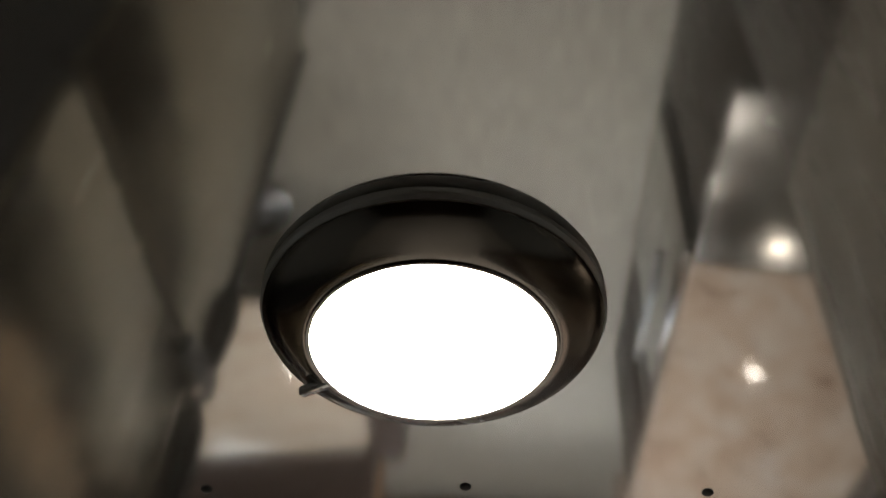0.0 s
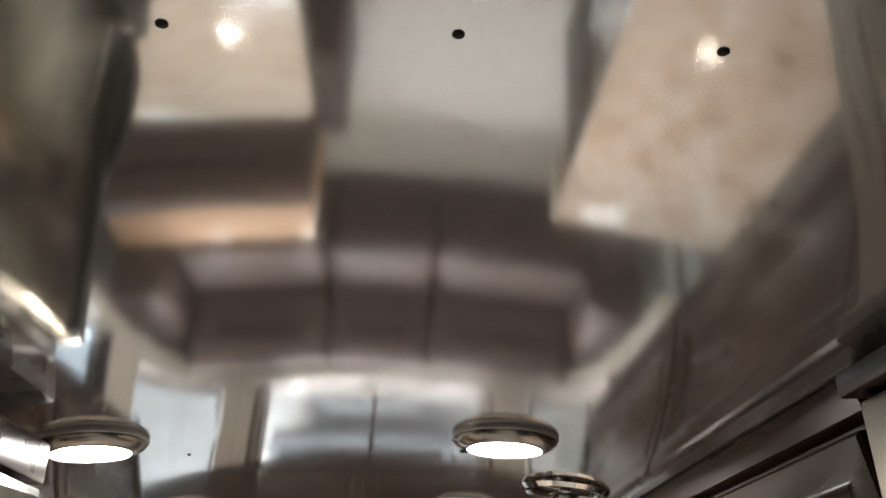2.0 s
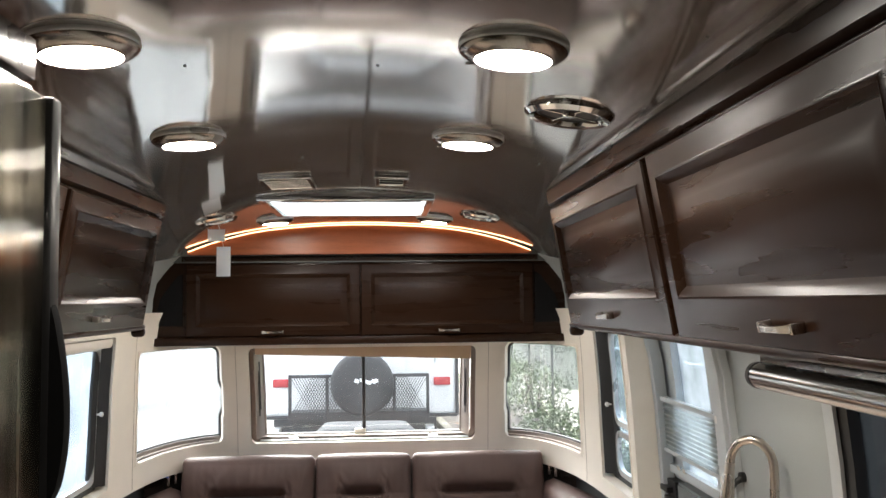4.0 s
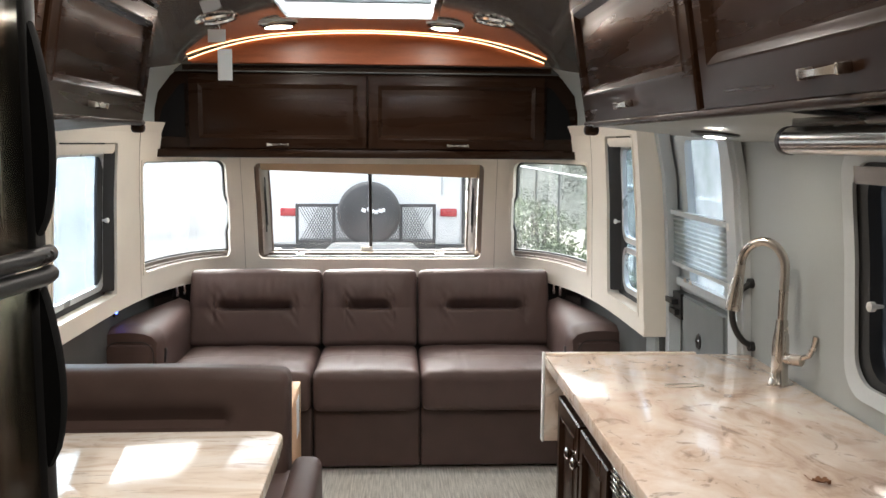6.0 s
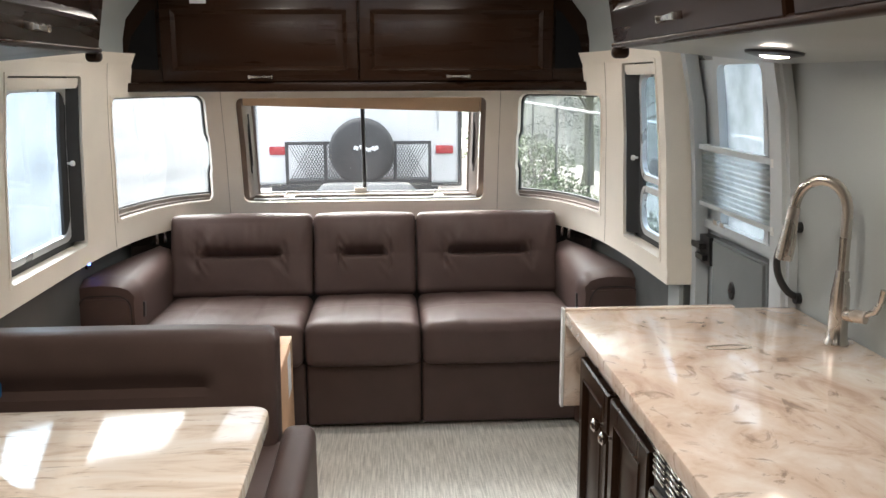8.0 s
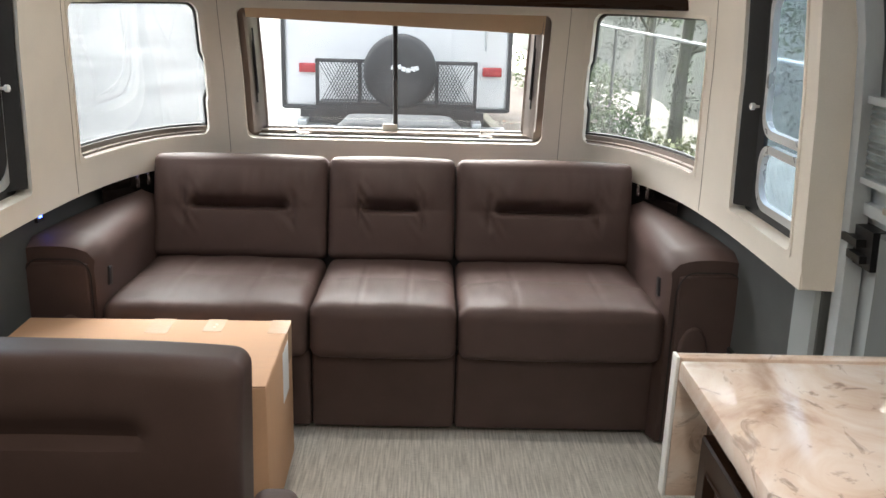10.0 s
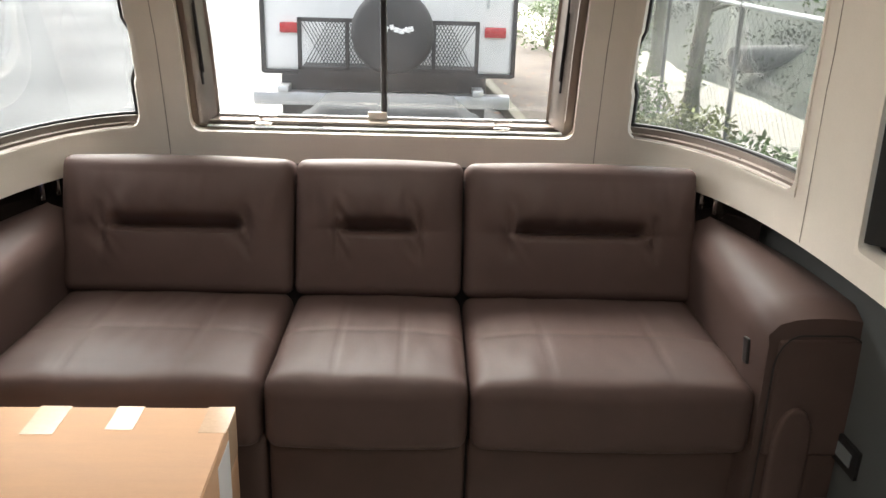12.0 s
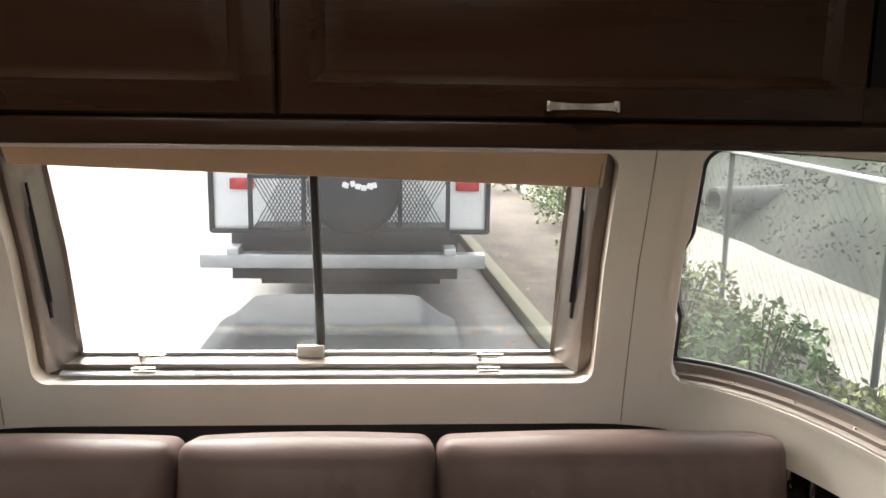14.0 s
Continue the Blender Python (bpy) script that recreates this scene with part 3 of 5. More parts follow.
# dark reveals of the side windows, with knobs, and pale shades rolled up
for head, w, far in ((win_l, WIN_L, 1), (win_r, WIN_R, 0)):
    edge = w[far]
    sg = 1 if far == 0 else -1
    b = bmesh.new()
    grid_faces(b, [[S(edge + sg * a, w[2] + 0.02 + (w[3] - w[2] - 0.04) * i / 12, o) for i in range(13)] for a, o in ((0.004, 0.01), (0.02, 0.015), (0.06, 0.055), (0.10, 0.06), (0.10, 0.075))])
    under(head, part("frame_reveal", b, M_RUBBER))
    b = lathe([(0.004, 0), (0.005, 0.012), (0.011, 0.016), (0.011, 0.026), (0.004, 0.03)], 12, axis="x")
    m = Matrix.Translation(S(edge + sg * 0.06, w[2] + 0.34, 0.05)) @ (pose(0, 0, 0, 0, 0, 180) if far == 0 else Matrix())
    under(head, part("knob", b, M_WHITE, at=m))
    b = bmesh.new()
    rows = []
    for i in range(13):
        u = w[0] + 0.02 + (w[1] - w[0] - 0.04) * i / 12
        rows.append([S(u, w[3] - 0.045, 0.05), S(u, w[3] - 0.045, 0.015), S(u, w[3] - 0.03, 0.005), S(u, w[3] - 0.006, 0.005), S(u, w[3] - 0.006, 0.05)])
    grid_faces(b, rows)
    under(head, part("roller_shade", b, M_LINER, label="cream roller shade rolled up"))


# ---- sofa ----
def sofa():
    s = thing("sofa", "dark brown leather three-seat sofa with tufted back cushions", "sofa", at=pose(-0.02, 3.12, 0))
    x = (-0.96, -0.262, 0.250, 0.965)

    def crease(width):
        def f(u, v, w, p, d):
            q = p.copy()
            t = -0.01
            c = math.exp(-((w - t) / 0.075) ** 2)
            e = max(0.0, min(1.0, (0.62 - abs(u)) / 0.16)) if width > 0.6 else max(0.0, min(1.0, (0.52 - abs(u)) / 0.24))
            e = e * e * (3 - 2 * e)
            if v < 0:
                q.y -= 0.026 * (1 - u ** 4) * (1 - w * w)
                c = math.exp(-((w - t) / (0.13 if w > t else 0.05)) ** 2)
                q.y += 0.060 * c * e
                if w > t:
                    q.y -= 0.020 * math.sin(max(0, min(1, (w - t) / (1 - t))) * math.pi) ** 0.8 * (1 - u ** 4)
                q.y += 0.013 * math.exp(-((abs(u) - (0.62 if width > 0.6 else 0.5)) / 0.03) ** 2) * max(0, 1 - abs(w - t) / 0.5)
                q.y += 0.0030 * noise.noise(Vector((p.x * 9, p.z * 9, width * 7)))
                edge = math.exp(-((abs(u) - (0.58 if width > 0.6 else 0.42)) / 0.12) ** 2) * math.exp(-((w - t) / 0.35) ** 2)
                q.y += 0.022 * edge * noise.noise(Vector((p.x * 38 + p.z * 22, p.z * 12, 3.0)))
                q.y += 0.010 * math.exp(-((w - t - 0.35) / 0.3) ** 2) * noise.noise(Vector((p.x * 30, p.z * 6, 8.0)))
            q.z += 0.008 * (1 - u * u) if w > 0.8 else 0
            return q
        return f

    for a, b in zip(x, x[1:]):
        w = b - a - 0.006
        bm = pillow(w / 2, 0.075, 0.205, 0.030, crease(w), 84)
        m = Matrix.Translation((-0.02 + (a + b) / 2 + 0.02, 3.735, 0.672)) @ pose(0, 0, 0, -17, 0, 0)
        under(s, part("back_cushion", bm, M_LEATHER, at=m))
        for sx in (-1, 1):
            pts = [m @ Vector((sx * (w / 2 - 0.006), -0.045 - 0.01 * math.sin(k / 10 * math.pi), -0.17 + 0.35 * k / 10)) for k in range(11)]
            under(s, part("piping", tube(pts, 0.0035, 6), M_SEAM))

        def seat(u, v, ww, p, d, w=w):
            q = p.copy()
            if ww > 0:
                q.z += 0.022 * (1 - u ** 4) * (1 - v ** 4)
                for g in (-0.33, 0.33) if w < 0.6 else (-0.42, 0.42):
                    q.z -= 0.0026 * math.exp(-((u - g) / 0.025) ** 2)
                q.z -= 0.0024 * math.exp(-((v + 0.1) / 0.04) ** 2)
                q.z += 0.005 * noise.noise(Vector((p.x * 7, p.y * 7, w * 5))) + 0.0022 * noise.noise(Vector((p.x * 24, p.y * 11, w * 9)))
            if v < -0.8:
                q.y -= 0.012 * (1 - u * u)
            return q

        bm = pillow(w / 2, 0.31, 0.095, 0.038, seat, 60)
        under(s, part("seat_cushion", bm, M_LEATHER, at=pose((a + b) / 2, 3.36, 0.397, -1.4, 0, 0)))

        def puff(u, v, ww, p, d):
            q = p.copy()
            if v < 0:
                q.y -= 0.010 * (1 - u ** 4) * (1 - ww ** 4)
            return q
        bm = pillow(w / 2, 0.04, 0.148, 0.015, puff, 12)
        under(s, part("base_panel", bm, M_LEATHER, at=pose((a + b) / 2, 3.155, 0.166)))
    bm = bx(-0.96, 0.96, 3.15, 3.85, 0.02, 0.33)
    under(s, part("frame", bm, M_SEAM))
    for k, (sx, inner, outer) in enumerate(((-1, -0.945, -1.245), (1, 0.945, 1.245))):
        bm = bmesh.new()
        rows = []
        for j in range(15):
            f = j / 14
            y = 3.06 + 0.68 * f
            ou = abs(outer) - 0.16 * f ** 1.5
            h = 0.708 + 0.02 * f
            nose = 0.022 * max(0, 1 - f / 0.07) ** 2
            prof = []
            for i in range(25):
                g = i / 24
                if g < 0.3:
                    q = (abs(inner) - 0.0 + nose, (h - 0.07) * g / 0.3)
                elif g < 0.42:
                    a = (g - 0.3) / 0.12 * math.pi / 2
                    q = (abs(inner) + 0.07 - 0.07 * math.cos(a) + nose * 0.5, h - 0.07 + 0.07 * math.sin(a) - nose)
                elif g < 0.58:
                    e = (g - 0.42) / 0.16
                    q = (abs(inner) + 0.07 + (ou - 0.06 - abs(inner) - 0.07) * e, h - nose + 0.006 * math.sin(e * math.pi))
                elif g < 0.7:
                    a = (g - 0.58) / 0.12 * math.pi / 2
                    q = (ou - 0.06 + 0.06 * math.sin(a) - nose * 0.5, h - 0.06 + 0.06 * math.cos(a) - nose)
                else:
                    q = (ou - nose, (h - 0.06) * (1 - g) / 0.3)
                prof.append((sx * q[0], y, max(0.012, q[1])))
            rows.append(prof)
        vs = grid_faces(bm, rows)
        bm.faces.new(vs[0])
        bm.faces.new(vs[-1])
        under(s, part("armrest", bm, M_LEATHER))
        # raised front pad and its piping, as a tall arch
        cx = sx * 1.092
        pts = [(cx - 0.11, 3.052, 0.02), (cx - 0.11, 3.05, 0.55)]
        pts += [(cx - 0.11 + 0.06 - 0.06 * math.cos(a), 3.05, 0.56 + 0.09 * math.sin(a)) for a in [radians(15 * i) for i in range(7)]]
        pts += [(cx + 0.055 + 0.06 * math.sin(a), 3.052, 0.59 + 0.06 * math.cos(a)) for a in [radians(15 * i) for i in range(7)]]
        pts += [(cx + 0.115, 3.053, 0.3), (cx + 0.115, 3.054, 0.02)]
        under(s, part("piping", tube(pts, 0.0026, 6), M_SEAM))
        bm = pillow(0.105, 0.012, 0.16, 0.010, None, 8)
        under(s, part("front_pad", bm, M_LEATHER, at=pose(cx + 0.003, 3.062, 0.475)))
        bm = pillow(0.05, 0.016, 0.22, 0.014, lambda u, v, w, p, d: Vector((p.x * (1 if w < 0.6 else math.sqrt(max(0.05, 1 - ((w - 0.6) / 0.4) ** 2))), p.y, p.z)), 12)
        under(s, part("front_strip", bm, M_LEATHER, at=pose(cx - sx * 0.035, 3.052, 0.235)))
        # black oval laid on the arm in place of its shaded recess
        bm = pillow(0.005, 0.017, 0.033, 0.005, None, 8)
        under(s, part("recline_lever", bm, M_BLACK, at=pose(sx * 0.9435, 3.13, 0.572, -10, 0, 0)))
    return s


sofa()


# ---- cabinets ----
def raised_panel(w, h, mat, t=0.02, rail=0.055, foot=0.0):
    """A cabinet door in its own plane: x along, z up, front at -y. Frame, stepped moulding, sunk panel."""
    bm = bmesh.new()
    loops = []
    for ins, y in ((0, 0.0), (0, -t + 0.004), (0.004, -t), (rail - 0.012, -t), (rail - 0.006, -t - 0.004), (rail + 0.004, -t + 0.002), (rail + 0.012, -t + 0.010), (rail + 0.03, -t + 0.010), (rail + 0.05, -t + 0.004)):
        lift = foot if ins > rail - 0.02 else 0.0
        loops.append([(ins, y, ins + lift), (w - ins, y, ins + lift), (w - ins, y, h - ins), (ins, y, h - ins)])
    vs = grid_faces(bm, loops, True)
    bm.faces.new(vs[-1])
    bm.faces.new(vs[0])
    return bm


def pull(length=0.10):
    """A flat arched bar pull, along x, standing off towards -y."""
    bm = bmesh.new()
    rows = []
    for i in range(13):
        f = i / 12 * 2 - 1
        y = -0.026 + 0.010 * f * f
        hh = 0.0042 + 0.002 * f * f
        rows.append([(f * length / 2, y - 0.003, -hh), (f * length / 2, y - 0.003, hh), (f * length / 2, y + 0.003, hh), (f * length / 2, y + 0.003, -hh)])
    vs = grid_faces(bm, rows, True)
    bm.faces.new(vs[0]); bm.faces.new(vs[-1])
    for sx in (-1, 1):
        bx(sx * length / 2 - 0.004, sx * length / 2 + 0.004, -0.02, 0.002, -0.008, 0.008, 0.002, bm=bm)
    return bm


PULL = to_mesh("pull", pull(), M_NICKEL)


def cab_door(head, w, h, m, mat, knob=None, foot=0.0):
    d = under(head, part("door", raised_panel(w, h, mat, foot=foot), mat, at=m))
    if knob:
        k = new("handle", PULL)
        k.parent = d
        k.matrix_basis = Matrix.Translation((knob[0], -0.02, knob[1]))
    return d


rear = thing("rear_overhead_cabinet", "dark stained two-door cabinet above the rear window", "cabinet", at=pose(0, 3.6, 1.49))
bm = bx(-1.045, 1.025, 3.42, 3.80, 1.492, 1.93, 0.004)
under(rear, part("body", bm, M_WOODH))
bm = bmesh.new()
half = [(1.12, 1.50), (1.13, 1.62), (1.13, 1.80), (1.06, 1.92), (0.90, 2.03)]
shape = half + [(-x, z) for x, z in reversed(half)]
fa = [bm.verts.new((x, 3.424, z)) for x, z in shape]
fb = [bm.verts.new((x, 3.44, z)) for x, z in shape]
bm.faces.new(fa); bm.faces.new(fb)
for i in range(len(shape)):
    k = (i + 1) % len(shape)
    bm.faces.new((fa[i], fa[k], fb[k], fb[i]))
under(rear, part("face_frame", bm, M_WOODH))
bm = bx(-1.062, 1.042, 3.398, 3.43, 1.488, 1.528, 0.006)
under(rear, part("bottom_rail", bm, M_WOODH))
bm = bx(-0.90, 0.90, 3.40, 3.43, 1.90, 1.938, 0.006)
under(rear, part("top_rail", bm, M_WOODH))
cab_door(rear, 0.862, 0.358, pose(-0.872, 3.42, 1.532), M_WOODH, (0.43, 0.020))
cab_door(rear, 0.872, 0.358, pose(-0.004, 3.42, 1.532), M_WOODH, (0.44, 0.020))
for sx in (-1, 1):
    bm = bmesh.new()
    shape = [(0.885, 1.585), (1.03, 1.59), (0.99, 1.73), (0.91, 1.835), (0.885, 1.845)]
    f = [bm.verts.new((sx * x - 0.006, 3.415, z)) for x, z in shape]
    g = [bm.verts.new((sx * x - 0.006, 3.43, z)) for x, z in shape]
    bm.faces.new(f); bm.faces.new(g)
    for i in range(5):
        bm.faces.new((f[i], f[(i + 1) % 5], g[(i + 1) % 5], g[i]))
    under(rear, part("side_speaker_cloth", bm, M_CLOTH, label="black cloth speaker panel"))

# arched board over the rear cabinet, amber glow of the recess put into its colour, with a light line
arch = thing("lit_arch_valance", "arched end cap recess coloured orange as if lit by its amber light line", "valance", at=pose(0, 3.35, 1.94))


def arch_top(x):
    return max(1.9385, ceil_z(x) - 0.003 - 0.008 * (abs(x) / 0.85) ** 3)


bm = bmesh.new()
n = 28
rows = []
for y0, y1, dz in ((3.33, 3.33, 0.0), (3.395, 3.40, 0.0)):
    lo = [(-0.85 + 1.7 * i / n, y1, 1.938) for i in range(n + 1)]
    hi = [(-0.85 + 1.7 * i / n, y0, arch_top(-0.85 + 1.7 * i / n)) for i in range(n + 1)]
    rows += [lo, hi] if not rows else [hi, lo]
grid_faces(bm, rows)
under(arch, part("veneer_panel", bm, M_AMBERLIT))
bm = tube([(-0.845 + 1.69 * i / n, 3.322, arch_top(-0.845 + 1.69 * i / n) - 0.002) for i in range(n + 1)], 0.0026, 8)
under(arch, part("light_strip", bm, M_LED, label="glowing amber light line"))


def overhead(name, side, y0, y1, doors, label, pulls):
    """A run of wall cabinets: leaning face from (0.68, 1.60) to (0.605, 2.01)."""
    s = side
    head = thing(name, label, "cabinet", at=pose(s * 0.9, (y0 + y1) / 2, 1.60))
    bm = bmesh.new()
    prof = [(0.70, 1.630), (0.632, 2.01), (0.70, 2.03), (1.0, 1.86), (1.13, 1.588)]
    a = [bm.verts.new((s * x, y0, z)) for x, z in prof]
    b = [bm.verts.new((s * x, y1, z)) for x, z in prof]
    bm.faces.new(a); bm.faces.new(b)
    for i in range(5):
        bm.faces.new((a[i], a[(i + 1) % 5], b[(i + 1) % 5], b[i]))
    under(head, part("body", bm, M_WOODY))
    # lip under the face, rounded end
    bm = bmesh.new()
    rows = []
    for i in range(9):
        ang = radians(-90 + 180 * i / 8)
        rows.append([(s * (0.692 - 0.012 * math.cos(ang)), y, 1.622 + 0.010 * math.sin(ang)) for y in (y0, y1)])
    vs = grid_faces(bm, rows)
    under(head, part("bottom_rail", bm, M_WOODY))
    bm = bmesh.new()
    grid_faces(bm, [[(s * x, y, z) for y in (y0, y1)] for x, z in ((0.634, 1.984), (0.621, 1.992), (0.615, 2.030), (0.64, 2.036))])
    under(head, part("top_moulding", bm, M_WOODY))
    under(head, part("corner_block", pillow(0.022, 0.016, 0.016, 0.013, None, 4), M_WOOD, at=pose(s * 0.70, y1 - 0.012, 1.606)))
    slope = math.degrees(math.atan2(0.068, 0.398))
    for (d0, d1), pz in zip(doors, pulls):
        w = d1 - d0
        # local x runs along y; front faces the aisle
        if s > 0:
            m = Matrix.Translation((0.700, d1, 1.628)) @ pose(0, 0, 0, 0, 0, -90) @ pose(0, 0, 0, slope, 0, 0)
            kx = d1 - pz
        else:
            m = Matrix.Translation((-0.700, d0, 1.628)) @ pose(0, 0, 0, 0, 0, 90) @ pose(0, 0, 0, slope, 0, 0)
            kx = pz - d0
        cab_door(head, w, 0.355, m, M_WOODH, (kx, 0.036), 0.03)
    return head


overhead("overhead_cabinet", 1, -0.18, 1.66, [(0.70, 1.638), (-0.16, 0.67)], "dark stained wall cabinets above the kitchen counter", (1.173, 0.21))
overhead("overhead_cabinet", -1, 0.195, 1.985, [(1.14, 1.958), (0.215, 1.11)], "dark stained wall cabinets above the dinette", (1.50, 0.6))

# ---- kitchen counter ----
base = thing("kitchen_base_cabinet", "dark stained kitchen base cabinet with raised-panel doors", "cabinet", at=pose(0.9, 0.8, 0))
under(base, part("body", bx(0.645, 1.20, -0.15, 1.70, 0.0, 0.868, 0.003), M_WOOD))
for y0, y1, kx in ((1.37, 1.665, 0.265), (1.055, 1.352, 0.03)):
    d = cab_door(base, y1 - y0, 0.70, Matrix.Translation((0.645, y1, 0.10)) @ pose(0, 0, 0, 0, 0, -90), M_WOOD)
    b = lathe([(0.006, 0), (0.006, -0.012), (0.015, -0.02), (0.017, -0.028), (0.010, -0.034), (0.0, -0.035)], 16, axis="y")
    k = part("knob", b, M_CHROME, at=None)
    k.parent = d
    k.matrix_basis = Matrix.Translation((kx, -0.018, 0.615))
worktop = thing("countertop", "marbled beige polished countertop with a folded end leaf", "countertop", at=pose(0.9, 0.8, 0.868))
under(worktop, part("top", bx(0.595, 1.245, 0.33, 1.735, 0.870, 0.910, 0.005), M_COUNTER))
under(worktop, part("cooktop_cover", bx(0.60, 1.245, -0.15, 0.325, 0.870, 0.908, 0.005), M_STEEL, label="dark steel cooktop cover"))
leaf = under(worktop, part("drop_leaf", bx(0.597, 1.08, 1.742, 1.768, 0.628, 0.912, 0.004), M_COUNTER, label="folded marbled extension leaf"))
under(worktop, part("leaf_edge", bx(0.590, 0.597, 1.741, 1.769, 0.626, 0.913, 0.002), M_WHITE))

oven = thing("built_in_oven", "black and stainless oven with a louvred vent under the counter", "oven", at=pose(0.64, 0.7, 0.1))
under(oven, part("body", bx(0.632, 0.646, 0.42, 1.03, 0.12, 0.862, 0.003), M_BLACK))
for i in range(6):
    for j in range(7):
        y = 0.455 + j * 0.082
        under(oven, part("vent_slat", bx(0.622, 0.634, y, y + 0.066, 0.775 + i * 0.013, 0.782 + i * 0.013, 0.002, 1), M_CHROME))
under(oven, part("door", bx(0.612, 0.634, 0.44, 1.01, 0.14, 0.755, 0.012), M_STEEL))
bm = tube([(0.575, 0.50, 0.70), (0.575, 0.95, 0.70)], 0.011, 12)
under(oven, part("handle", bm, M_STEEL))


def faucet():
    f = thing("faucet", "brushed nickel gooseneck kitchen faucet with a pull-down spray head", "faucet", at=pose(1.183, 1.385, 0.911))
    b = lathe([(0.028, 0), (0.028, 0.006), (0.024, 0.012), (0.0225, 0.05), (0.022, 0.12), (0.017, 0.16), (0.0155, 0.18)], 24)
    under(f, part("body", b, M_NICKEL, at=pose(1.183, 1.385, 0.911)))
    pts = [(1.183, 1.385, 1.07 + 0.02 * i) for i in range(9)]
    # the neck arches towards the aisle
    dx, dy = -0.80, 0.6
    for i in range(1, 17):
        a = radians(180 * i / 16)
        r = 0.059
        pts.append((1.183 + dx * r * (1 - math.cos(a)), 1.385 + dy * r * (1 - math.cos(a)), 1.23 + r * math.sin(a) * 1.25))
    ex, ey = pts[-1][0], pts[-1][1]
    under(f, part("neck", tube(pts, 0.0125, 14), M_NICKEL))
    pts = [(ex, ey, 1.235), (ex + dx * 0.004, ey + dy * 0.004, 1.20), (ex + dx * 0.010, ey + dy * 0.010, 1.15), (ex + dx * 0.016, ey + dy * 0.016, 1.105)]
    under(f, part("spray_head", tube(pts, 0.014, 16, radii=[0.0135, 0.015, 0.020, 0.021]), M_NICKEL))
    under(f, part("valve", tube([(1.183, 1.385, 0.985), (1.20, 1.347, 0.99), (1.215, 1.324, 0.992)], 0.014, 14, radii=[0.012, 0.016, 0.015]), M_NICKEL))
    under(f, part("lever", tube([(1.210, 1.330, 0.995), (1.226, 1.307, 1.01), (1.232, 1.297, 1.035), (1.234, 1.292, 1.065)], 0.008, 10, radii=[0.007, 0.008, 0.007, 0.008]), M_NICKEL))
    return f


faucet()


# ---- dinette ----
def rounded_slab(x0, x1, y0, y1, z0, z1, r, b=0.006):
    """A slab with rounded plan corners and eased edges."""
    bm = bmesh.new()
    def loop(ins, z):
        pts = []
        for cx, cy, a0 in ((x1 - r, y1 - r, 0), (x0 + r, y1 - r, 90), (x0 + r, y0 + r, 180), (x1 - r, y0 + r, 270)):
            for i in range(7):
                a = radians(a0 + 15 * i)
                pts.append((cx + (r - ins) * math.cos(a), cy + (r - ins) * math.sin(a), z))
        return pts
    vs = grid_faces(bm, [loop(b, z0), loop(0, z0 + b), loop(0, z1 - b), loop(b * 0.3, z1 - b * 0.3), loop(b, z1)], True)
    bm.faces.new(vs[0]); bm.faces.new(vs[-1])
    return bm


table = thing("dinette_table", "marbled beige laminate dinette table with rounded corners", "table", at=pose(-0.65, 1.0, 0))
under(table, part("tabletop", rounded_slab(-1.115, -0.172, 0.66, 1.402, 0.750, 0.789, 0.05), M_TABLE))
under(table, part("leg", lathe([(0.16, 0), (0.16, 0.012), (0.04, 0.03), (0.038, 0.735), (0.09, 0.750)], 24), M_STEEL, at=pose(-0.65, 1.0, 0)))


def bench(y0, y1, facing, label):
    """A dinette bench: box base, seat with a rolled end, and a back with a creased pad. facing -1: towards -y."""
    b = thing("dinette_bench", label, "bench", "dinette benches", at=pose(-0.65, (y0 + y1) / 2, 0))
    f = facing
    yb = y1 if f < 0 else y0
    under(b, part("base", bx(-1.15, -0.20, min(y0, y1) + 0.02, max(y0, y1) - 0.02, 0.0, 0.36, 0.004), M_WOOD))

    def seatfn(u, v, w, p, d):
        q = p.copy()
        if w > 0:
            q.z += 0.012 * (1 - u ** 4) * (1 - v ** 4)
        return q
    under(b, part("seat_cushion", pillow(0.50, (y1 - y0) / 2 - 0.05, 0.075, 0.05, seatfn, 14), M_LEATHER, at=pose(-0.665, (y0 + y1) / 2 + f * 0.05, 0.43)))
    # bolster at the aisle end
    under(b, part("end_bolster", pillow(0.050, (y1 - y0) / 2 - 0.02, 0.24, 0.035, None, 10), M_LEATHER, at=pose(-0.165, (y0 + y1) / 2 + f * 0.03, 0.29)))

    def backfn(u, v, w, p, d):
        q = p.copy()
        if v < 0:
            c = math.exp(-((w - 0.22) / (0.17 if w > 0.22 else 0.05)) ** 2)
            e = max(0, min(1, (0.62 - u) / 0.06))
            q.y += 0.036 * c * e
            q.y += 0.004 * noise.noise(Vector((p.x * 14, p.z * 9, 2.0)))
            q.y -= 0.018 * (1 - w * w)
            if u > 0.60:
                q.y += 0.006 * math.exp(-((u - 0.63) / 0.02) ** 2)
        if w > 0.6:
            q.z -= 0.012 * max(0, u) ** 3
        return q
    m = pose(-0.69, yb + f * 0.075, 0.622, 6 if f > 0 else -6, 0, 0)
    if f > 0:
        m = m @ pose(0, 0, 0, 0, 0, 180)
    under(b, part("back_cushion", pillow(0.472, 0.075, 0.215, 0.036, backfn, 40), M_LEATHER, at=m))
    return b


bench(1.42, 1.975, -1, "dark brown leather dinette bench with a creased back pad")

box = thing("cardboard_box", "large brown cardboard box with strips of packing tape", "box", at=pose(-0.72, 2.73, 0))
bb = pose(-0.300, 2.955, 0, 0, 0, 1.0) @ Matrix.Diagonal((1, 1, 1.035, 1))


